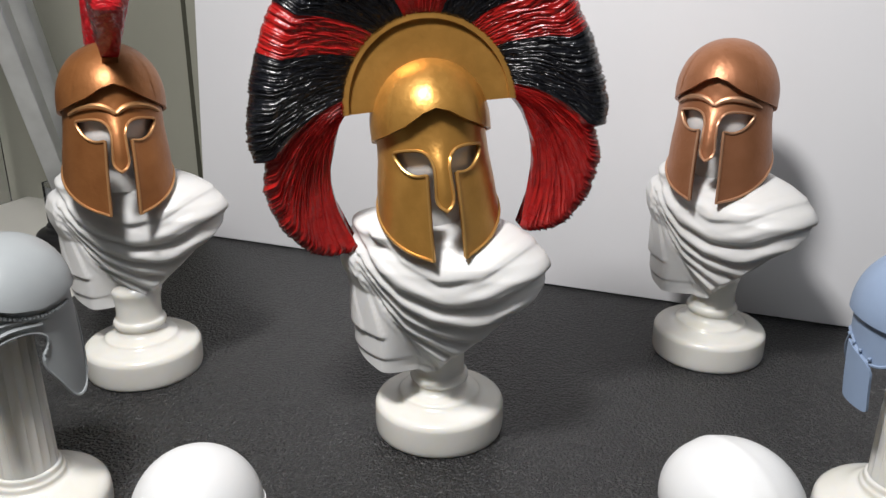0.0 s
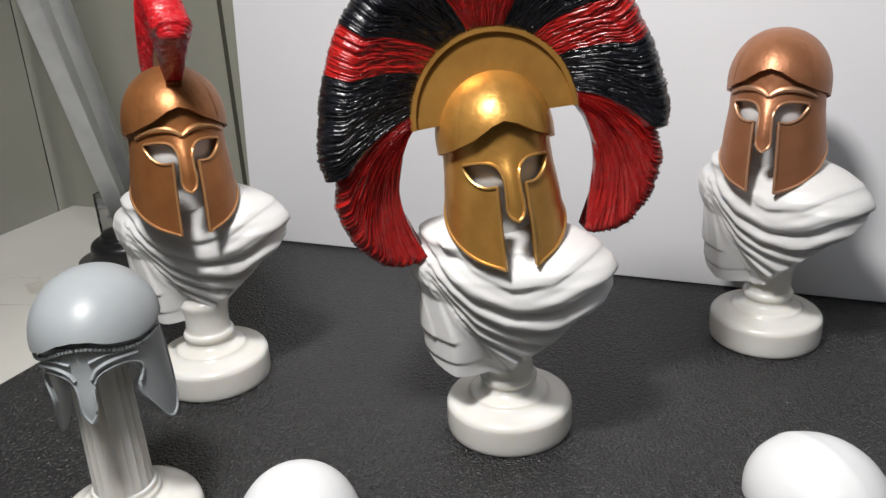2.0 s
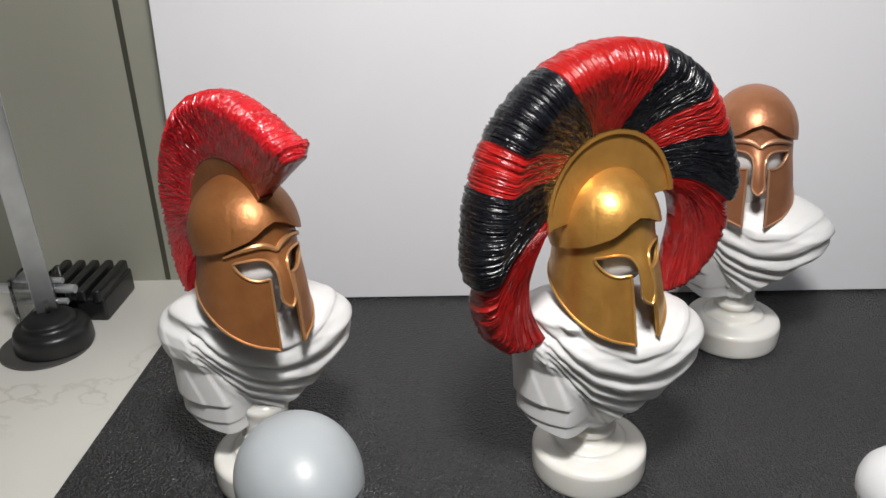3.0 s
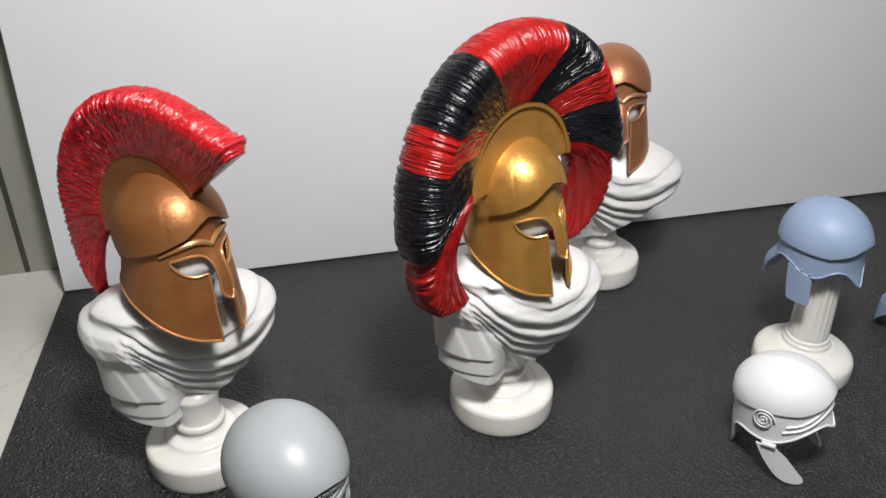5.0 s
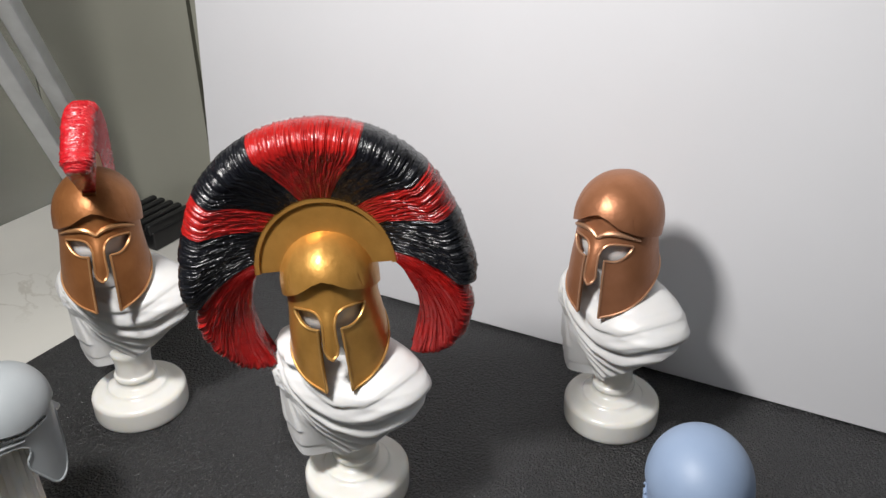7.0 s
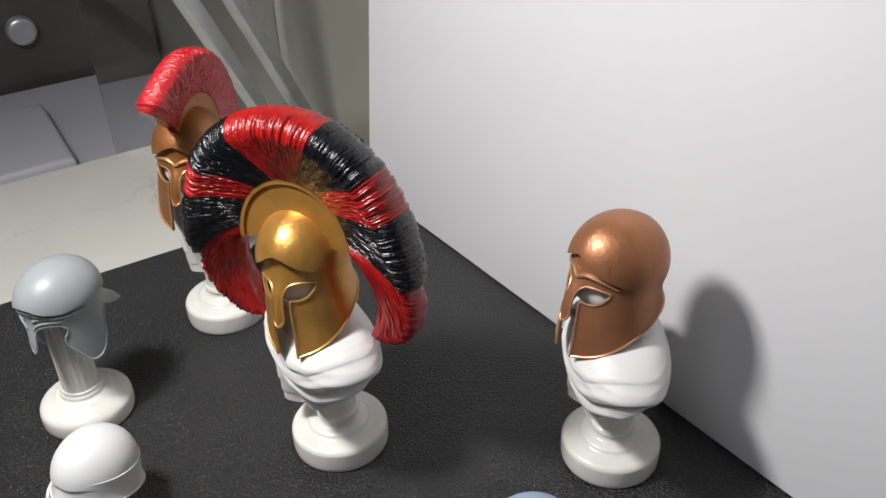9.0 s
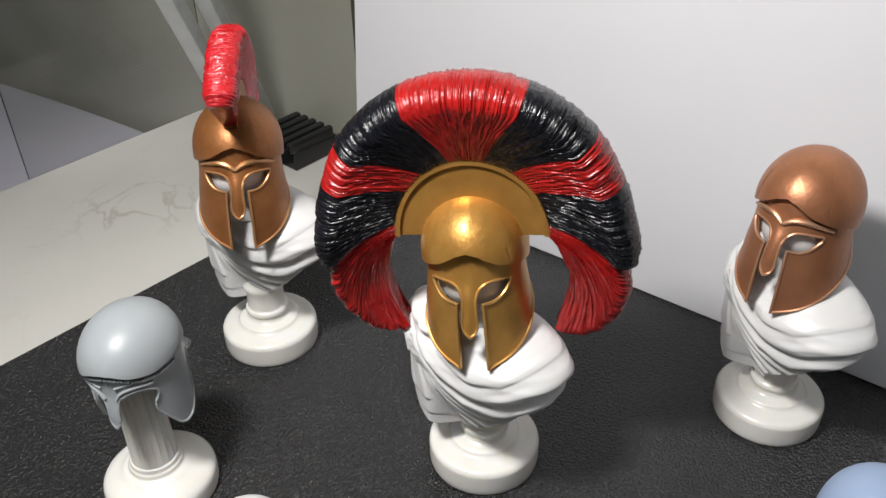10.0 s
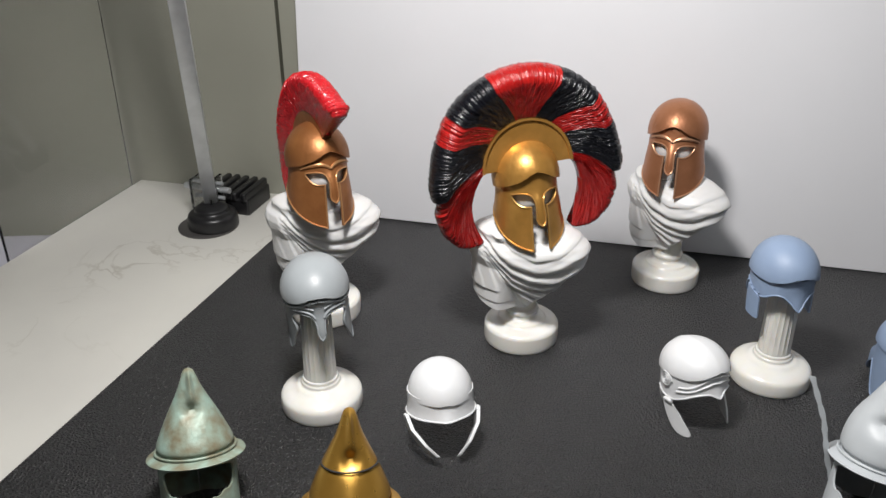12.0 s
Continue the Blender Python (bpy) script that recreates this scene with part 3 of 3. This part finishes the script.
# ---- fluted column stands ----
def column_stand(m, label):
    ob = thing("column_stand", m, label, "stand", "column stands")
    bm = bmesh.new()
    foot = rounded([(0.0, 0.0), (0.0245, 0.0), (0.0256, 0.0010), (0.0256, 0.0082), (0.0246, 0.0108), (0.0215, 0.0130), (0.0170, 0.0148), (0.0145, 0.0166), (0.0122, 0.0172), (0.0122, 0.0192), (0.0112, 0.0198), (0.0112, 0.0216), (0.0104, 0.0222), (0.0, 0.0224)], 2)
    foot[0], foot[-1] = (0.0006, 0.0), (0.0006, 0.0224)
    lathe(bm, foot, 80)
    part("foot", bm, IVORY, ob, "", 50)
    bm = bmesh.new()
    shaft = [(0.0102 - 0.0012 * q, 0.0218 + 0.062 * q) for q in (i / 14 for i in range(15))]
    lathe(bm, shaft, 160, 0, lambda a, z: 1 - 0.055 * abs(math.cos(10 * a)) ** 0.7 * smooth(0.023, 0.027, z))
    part("shaft", bm, IVORY, ob, "fluted shaft", 50)
    bm = bmesh.new()
    lathe(bm, [(0.0092, 0.0835), (0.0125, 0.086), (0.0130, 0.088), (0.0110, 0.092), (0.0006, 0.094)], 60)
    part("capital", bm, IVORY, ob, "", 50)
    return ob


stand = column_stand(pose(-0.1005, -0.1085, 0), "ivory fluted column stand with a round foot, under a grey helmet")
tagged(copy_thing(stand, pose(0.169, 0.0043, 0)), "ivory fluted column stand with a round foot, under a blue helmet")


# ---- open helmets ----
class Open:
    """An open-faced helmet: a waved cap over a skirt with cheek and neck guards. Heights are above its own zero."""

    def __init__(self, name, m, label, mat, group, b=0.0205, d=0.0235, wave=0.0220, side=0.0165, apex=0.0365, flare=0.0, inset=0.0016, nape=0.0095):
        self.ob = thing(name, m, label, "helmet", group)
        self.mat, self.b, self.d, self.wave, self.side, self.apex, self.flare = mat, b, d, wave, side, apex, flare
        self.inset, self.nape = inset, nape

    def surf(self, s, z, lift=0.0):
        a = s / RADIUS
        low = smooth(0.008, -0.004, z)
        b = self.b - self.inset + lift + self.flare * low
        d = self.d - self.inset + lift + self.flare * low + (self.nape * smooth(0.012, -0.004, z) ** 1.5 * smooth(-0.6, -0.95, math.cos(a)))
        x, y = b * math.sin(a), -d * math.cos(a)
        if math.cos(a) > 0:
            y -= 0.0028 * math.exp(-(x / 0.005) ** 2) * smooth(0.012, -0.004, z)
        return Vector((x, y, z))

    def cap(self, keel=0.0004):
        bm = bmesh.new()
        rows = []
        for t in range(37):
            row = []
            for k in range(100):
                a = 2 * math.pi * k / 100 - math.pi
                deg_a = abs(math.degrees(a))
                brim = lerp([(0, self.wave), (14, self.wave - 0.0006), (32, self.side + (self.wave - self.side) * 0.4), (55, self.side), (100, self.side + 0.0004), (180, self.side - 0.002)], deg_a)
                mid, top = self.side, self.apex
                low = math.asin(max(0.0, brim - mid) / (top - mid))
                w = low + (math.pi / 2 - low) * t / 36 * 0.998
                z, q = mid + (top - mid) * math.sin(w) - max(0.0, mid - brim) * (1 - min(1, t / 6)), math.cos(w) ** 0.95
                x = self.b * q * math.sin(a)
                row.append((x, -(self.d + (0.0014 if math.cos(a) > 0 else 0) * math.cos(a)) * q * math.cos(a), z + keel * math.exp(-(x / 0.002) ** 2)))
            rows.append(row)
        vs = grid(bm, rows, True)
        bm.faces.new(vs[-1])
        fs = list(bm.faces)
        bmesh.ops.recalc_face_normals(bm, faces=fs)
        bmesh.ops.solidify(bm, geom=fs, thickness=0.0011)
        return part("cap", bm, self.mat, self.ob)

    def skirt(self, half):
        """half: the lower edge from the nape to the brow's middle, in degrees and heights."""
        h = smooth_line(deg(half), 2)
        bm = bmesh.new()
        e = radians(179) * RADIUS
        shell(bm, h + mirrored(h)[1:] + [(-e, self.side + 0.003), (e, self.side + 0.003)], self.surf, 0.0011, 0.0018)
        sk = part("skirt", bm, self.mat, self.ob)
        line = resample(h, 0.001, False)
        line = line + mirrored(line)[1:]
        part("rim_bead", tube(bmesh.new(), [self.surf(s, z, 0.0001) for s, z in line], 0.00055, 6), self.mat, sk)
        return sk

    def line(self, name, points, radius, sides=(1, -1), lift=0.0003):
        for side in sides:
            b = resample(smooth_line(deg(points)), 0.0009, False)
            part(name, tube(bmesh.new(), [self.surf(side * s, z, lift) for s, z in b], radius, 6), self.mat, self.ob)

    def beads(self, points, radius, count):
        pts = resample(smooth_line(deg(points)), 0.0002, False)
        for side in (1, -1):
            bm = bmesh.new()
            for i in range(count):
                s, z = pts[int((len(pts) - 1) * (i + 0.5) / count)]
                bmesh.ops.create_icosphere(bm, subdivisions=1, radius=radius, matrix=Matrix.Translation(self.surf(side * s, z, 0.0008)))
            tagged(part("bead_row", bm, self.mat, self.ob), kind="stuff")

    def plate(self, name, outline, label="", lift=0.0012, thick=0.001):
        for side in (1, -1):
            pts = [(side * s, z) for s, z in smooth_line(outline + outline[:1], 2)[:-1]]
            bm = bmesh.new()
            shell(bm, pts, lambda s, z: self.surf(s, z, lift), thick, 0.0016)
            part(name, bm, self.mat, self.ob, label)

    def hinge(self, a, z):
        for side in (1, -1):
            c = self.surf(side * radians(a) * RADIUS, z, 0.0012)
            t = self.surf(side * radians(a + 8) * RADIUS, z, 0.0012) - c
            part("hinge", tube(bmesh.new(), [c - t, c - t * 0.3, c + t * 0.3, c + t], 0.0011, 8), self.mat, self.ob)

    def rosette(self, a, z, r):
        for side in (1, -1):
            bm = bmesh.new()
            pts = []
            for i in range(90):
                q = i / 89
                f = q * 3.2 * 2 * math.pi
                pts.append(self.surf(side * radians(a) * RADIUS + r * (1 - q) * math.cos(f), z + r * (1 - q) * math.sin(f), 0.0009))
            tube(bm, pts, 0.0005, 6)
            part("rosette", bm, self.mat, self.ob, "raised spiral rosette")


g = Open("chalcidian_helmet", pose(-0.1010, -0.1035, 0.0650, 0, -3, 30), "grey resin open helmet with beaded brow, on a column", GREY, "helmets on columns")
g.cap(0.0)
g.skirt([(179, -0.004), (160, -0.004), (140, 0.001), (128, 0.007), (116, 0.004), (108, -0.009), (92, -0.0185), (72, -0.0190), (58, -0.010), (44, -0.001), (58, 0.0055), (46, 0.0098), (28, 0.0105), (11, 0.0085), (6.5, 0.003), (7.0, -0.003), (0, -0.0062)])
g.beads([(88, 0.0138), (55, 0.0137), (32, 0.0158), (14, 0.0184), (0, 0.0190)], 0.0008, 24)
g.line("brow_ridge", [(52, 0.0115), (30, 0.0128), (14, 0.0112), (8, 0.0080)], 0.0008)
g.line("brow_ridge", [(60, 0.0128), (40, 0.0146), (22, 0.0150), (9, 0.0136)], 0.0006)

b = Open("attic_helmet", pose(0.1655, 0.0063, 0.0620, 0, 0, 27), "blue-grey resin open helmet with square cheek flaps, on a column", BLUE, "helmets on columns", b=0.0202, d=0.0222, apex=0.0380, nape=0.0060)
b.cap(0.0)
b.skirt([(179, -0.0125), (166, -0.0125), (153, -0.0090), (140, 0.004), (126, 0.0085), (104, 0.0085), (92, 0.006), (74, 0.0035), (60, 0.0045), (44, 0.0085), (28, 0.0085), (14, 0.0045), (6, 0.001), (0, -0.0005)])
b.plate("cheek_flap", deg([(104, 0.007), (68, 0.004), (67, -0.004), (65, -0.0105), (66, -0.0118), (80, -0.0118), (95, -0.0114), (97, -0.0102), (101, -0.003)]), "hanging cheek flap")
b.beads([(112, 0.0090), (66, 0.0052)], 0.0007, 4)

w = Open("open_helmet", pose(-0.0185, -0.1190, 0.0212, -13, 0, 28), "white primed open helmet with thin cheek straps, lying on the mat", PRIMER, "helmets lying on the mat", wave=0.0120, side=0.0116, apex=0.0315, flare=0.0016, inset=-0.0003, nape=0.0, b=0.0190, d=0.0208)
w.cap(0.0)
w.skirt([(179, -0.003), (140, 0.000), (100, 0.0015), (60, 0.0022), (25, 0.0024), (0, 0.0024)])
w.hinge(76, 0.0005)
for side in (1, -1):
    c = [(side * 0.0212, -0.004, 0.001), (side * 0.0190, -0.010, -0.007), (side * 0.0125, -0.0165, -0.0150), (side * 0.0060, -0.0200, -0.0205)]
    bm = bmesh.new()
    rows = []
    for i in range(22):
        q = i / 21
        k = min(2, int(q * 3))
        f = q * 3 - k
        p = Vector(c[k]).lerp(Vector(c[k + 1]), f)
        wd = 0.0030 + 0.0030 * math.sin(math.pi * q)
        o = Vector((side * 0.0011, 0, 0))
        u = Vector((0.0, 0.7, -0.5)).normalized() * wd
        rows.append([p - u + o, p + u + o, p + u - o, p - u - o])
    vs = grid(bm, rows, True)
    bm.faces.new(vs[0])
    bm.faces.new(vs[-1])
    bmesh.ops.bevel(bm, geom=list(bm.edges), offset=0.0003, segments=1, affect="EDGES")
    part("cheek_strap", bm, PRIMER, w.ob, "thin curved cheek strap")

v = Open("rosette_helmet", pose(0.1215, -0.0535, 0.0212, -9, 0, 43), "white primed helmet with spiral rosettes and hinged cheek pieces", PRIMER, "helmets lying on the mat", wave=0.0195, side=0.0150, apex=0.0325, inset=0.0010, nape=0.001, b=0.0196, d=0.0220)
v.cap()
v.skirt([(179, -0.0175), (164, -0.0175), (155, -0.0130), (146, -0.002), (132, 0.0015), (104, -0.0005), (84, -0.0010), (64, 0.0015), (40, 0.0055), (18, 0.0065), (6, 0.0040), (0, 0.0030)])
v.line("brow_ridge", [(70, 0.0085), (48, 0.0098), (26, 0.0145), (10, 0.0168), (0, 0.0160)], 0.0006)
v.line("brow_ridge", [(74, 0.0055), (48, 0.0072), (26, 0.0112), (8, 0.0132), (0, 0.0125)], 0.0006)
v.rosette(96, 0.0110, 0.0052)
v.hinge(88, -0.0018)
v.plate("cheek_piece", deg([(104, -0.003), (76, -0.003), (62, -0.012), (44, -0.0215), (56, -0.0228), (76, -0.0205), (94, -0.011)]), "hinged curved cheek piece", 0.001)


# ---- conical helmets ----
def conical(m, label, mat, apex=0.083, feather=False, bulge=0.0, squat=1.0):
    ob = thing("conical_helmet", m, label, "helmet", "conical helmets")
    prof = smooth_line([(0.0250, 0.0312), (0.0255, 0.0320), (0.0210, 0.0335), (0.0184, 0.0345), (0.0185, 0.0352), (0.0198, 0.0366), (0.0196, 0.0395), (0.0172, 0.0460), (0.0136, 0.0550), (0.0096, 0.0640), (0.0060, 0.0725), (0.0036, apex - 0.004), (0.0024, apex - 0.0008), (0.0004, apex)], 2)
    bm = bmesh.new()
    rows = []
    for r, z in prof:
        r += bulge * math.sin(math.pi * min(1, max(0, (z - 0.036) / (apex - 0.036))))
        lean = 0.0050 * smooth(0.05, apex, z) ** 1.4
        row = []
        for k in range(72):
            a = 2 * math.pi * k / 72
            fin = 0.0030 * math.exp(-(math.remainder(a, 2 * math.pi) / 0.30) ** 2) * smooth(0.060, 0.070, z) * (1 - smooth(apex - 0.004, apex, z))
            dent = 0.0032 * math.exp(-(math.remainder(a, 2 * math.pi) / 0.45) ** 2) * math.exp(-((z - 0.0600) / 0.0050) ** 2)
            row.append((r * math.sin(a), -(r + fin - dent) * math.cos(a) * 1.08 - lean, z if z < 0.036 else 0.036 + (z - 0.036) * squat))
        rows.append(row)
    vs = grid(bm, rows, True)
    bm.faces.new(vs[-1])
    fs = list(bm.faces)
    bmesh.ops.recalc_face_normals(bm, faces=fs)
    bmesh.ops.solidify(bm, geom=fs, thickness=0.001)
    part("cone", bm, mat, ob)
    ring = [(0.0206 * math.sin(a), -0.0206 * 1.08 * math.cos(a), 0.0348) for a in (2 * math.pi * k / 60 for k in range(60))]
    part("brim_bead", tube(bmesh.new(), ring, 0.0007, 6, True), mat, ob)
    surf = lambda s, z: Vector((0.0200 * math.sin(s / RADIUS), -0.0216 * math.cos(s / RADIUS), z))
    half = smooth_line(deg([(179, 0.004), (150, 0.003), (120, 0.008), (100, 0.010), (85, -0.002), (60, -0.0055), (34, -0.0055), (22, 0.0020), (12, 0.0105), (17, 0.0135), (27, 0.0125), (38, 0.0155), (48, 0.0148), (60, 0.0190), (64, 0.0260), (40, 0.0290), (0, 0.0295)]))
    bm = bmesh.new()
    e = radians(179) * RADIUS
    shell(bm, half + mirrored(half)[1:] + [(-e, 0.0325), (e, 0.0325)], surf, 0.0011, 0.0018)
    part("face_guard", bm, mat, ob)
    if feather:
        pts = [m.inverted() @ Vector(p) for p in ((0.2000, -0.108, 0.004), (0.1910, -0.109, 0.030), (0.1850, -0.108, 0.054), (0.1755, -0.106, 0.077))]
        bm = bmesh.new()
        rows = []
        for i in range(25):
            q = i / 24 * 3
            k = min(2, int(q))
            p = pts[k].lerp(pts[k + 1], q - k)
            wd = 0.0011 + 0.0003 * math.sin(i * 1.9)
            rows.append([p + Vector((-wd, -wd * 0.4, -0.0005)), p + Vector((wd, wd * 0.4, -0.0005)), p + Vector((wd, wd * 0.4, 0.0006)), p + Vector((-wd, -wd * 0.4, 0.0006))])
        vs = grid(bm, rows, True)
        bm.faces.new(vs[0])
        bm.faces.new(vs[-1])
        part("feather", bm, mat, ob, "thin upright feather")
    return ob


conical(pose(-0.1200, -0.2170, 0.004, -22, 3, 36), "conical helmet with a flared brim in mottled green bronze patina", PATINA, 0.085, squat=0.86)
GOLDEN_CONE = conical(pose(-0.0310, -0.2260, 0.003, -18, 3, 26), "gold-painted conical helmet with a pointed crown", BRASS, 0.086, squat=0.93)
conical(pose(0.2120, -0.1180, 0.003, -18, 0, -20), "pale grey resin conical helmet with a thin feather", PALE_GREY, 0.094, True, 0.0065, 0.85)
seam = [(0.0137 * math.sin(a), -0.0137 * 1.08 * math.cos(a) - 0.0004, 0.0542) for a in (2 * math.pi * k / 60 for k in range(60))]
part("seam", tube(bmesh.new(), seam, 0.0005, 6, True), HOLLOW, GOLDEN_CONE, "dark seam round the crown")
e = Open("attic_helmet", pose(0.2480, 0.007, 0.0205, 0, 0, 20), "blue-grey resin open helmet lying on the mat", BLUE, "helmets lying on the mat")
e.cap()
e.skirt([(179, -0.0195), (160, -0.0195), (140, -0.006), (120, 0.003), (106, -0.007), (92, -0.0195), (74, -0.0195), (62, -0.009), (48, -0.001), (60, 0.0055), (46, 0.0098), (28, 0.0105), (13, 0.0075), (0, 0.004)])


# ---- desk lamp at the back corner ----
lamp = thing("desk_lamp", Matrix(), "long-armed aluminium desk lamp on a black round foot", "lamp")
bm = bmesh.new()
lathe(bm, rounded([(0.0006, 0.0), (0.0262, 0.0), (0.0268, 0.0006), (0.0266, 0.0018), (0.0006, 0.0022)], 1), 64)
bmesh.ops.translate(bm, verts=bm.verts, vec=(-0.3110, 0.1020, COUNTER_Z))
part("base_disc", bm, STEEL, lamp, "thin dark steel disc")
bm = bmesh.new()
lathe(bm, rounded([(0.0006, 0.002), (0.0225, 0.002), (0.0228, 0.0030), (0.0222, 0.0125), (0.0195, 0.0150), (0.0150, 0.0158), (0.0145, 0.0205), (0.0006, 0.0215)], 2), 64)
bmesh.ops.translate(bm, verts=bm.verts, vec=(-0.3065, 0.1040, COUNTER_Z))
part("foot", bm, BLACK_PLASTIC, lamp, "black plastic hub")
for dx in (-0.0105, 0.0085):
    part("cheek_plate", box(bmesh.new(), (-0.3140 + dx - 0.0012, 0.1020, 0.012), (-0.3140 + dx + 0.0012, 0.1240, 0.040), 0.0008), GLASS, lamp, "clear plastic cheek plate")


def bar(a, b, w):
    a, b = Vector(a), Vector(b)
    m = Matrix.Translation((a + b) / 2) @ (b - a).to_track_quat("Z", "Y").to_matrix().to_4x4()
    return box(bmesh.new(), (-w / 2, -w / 2, -(b - a).length / 2), (w / 2, w / 2, (b - a).length / 2), 0.0008, m)


part("arm", bar((-0.312, 0.1125, 0.018), (-0.165, -0.1225, 0.50), 0.0115), ALUMINIUM, lamp)
part("arm", bar((-0.336, 0.1475, 0.020), (-0.182, -0.0975, 0.52), 0.0115), ALUMINIUM, lamp)
part("arm", bar((-0.165, -0.1225, 0.51), (LAMP.x, LAMP.y, 0.575), 0.0115), ALUMINIUM, lamp)
for z in (0.020, 0.034):
    part("bolt", tube(bmesh.new(), [(-0.3290, 0.1150, z), (-0.3260, 0.1150, z), (-0.3020, 0.1150, z), (-0.2990, 0.1150, z)], 0.0019, 10), ALUMINIUM, lamp)
part("thumb_screw", tube(bmesh.new(), [(-0.340, 0.1175, 0.027), (-0.328, 0.1175, 0.027), (-0.306, 0.1175, 0.027), (-0.294, 0.1175, 0.027)], 0.0028, 10), ALUMINIUM, lamp)
bm = bmesh.new()
lathe(bm, [(0.012, 0.045), (0.030, 0.040), (0.052, 0.016), (0.056, 0.004), (0.052, 0.004), (0.048, 0.014), (0.028, 0.034), (0.012, 0.038)], 48)
bmesh.ops.translate(bm, verts=bm.verts, vec=LAMP)
part("head", bm, BLACK_PLASTIC, lamp, "black lamp head")

rest = thing("ribbed_block", Matrix(), "black ribbed plastic block on the countertop by the wall", "block")
body = part("body", box(bmesh.new(), (-0.332, 0.132, COUNTER_Z), (-0.286, 0.175, 0.012), 0.002), BLACK_PLASTIC, rest)
for k in range(5):
    x = -0.328 + 0.0095 * k
    part("rib", box(bmesh.new(), (x - 0.0028, 0.130, 0.010), (x + 0.0028, 0.174, 0.0185), 0.002), BLACK_PLASTIC, rest)

# ---- beyond the counter ----
guard = new("acrylic_panel", mesh_from("acrylic_panel", box(bmesh.new(), (EDGE_X - 0.0035, -0.005, -0.05), (EDGE_X - 0.0005, 0.166, 0.42), 0.0004), GLASS))
guard.visible_shadow = False
tagged(guard, "clear acrylic splash panel standing at the countertop's edge", "panel")
stove = thing("stove", Matrix(), "dark steel stove with round knobs beyond the counter", "stove")
body = part("body", box(bmesh.new(), (-1.45, -0.62, -0.9), (-0.815, 0.15, 0.16), 0.006), STEEL, stove)
for y in (-0.378, -0.258, -0.138, -0.018):
    bm = bmesh.new()
    lathe(bm, rounded([(0.0006, 0.0), (0.018, 0.0), (0.018, 0.014), (0.014, 0.018), (0.0006, 0.018)], 2), 32)
    bmesh.ops.transform(bm, matrix=pose(-0.815, y, 0.012, 0, 90, 0), verts=bm.verts)
    part("knob", bm, ALUMINIUM, stove, "pale metal knob")
tagged(new("folded_cloth", mesh_from("folded_cloth", box(bmesh.new(), (-0.70, -0.34, -0.0575), (-0.53, -0.03, -0.040), 0.006), LILAC)), "pale lilac folded cloth on the low counter", "cloth")
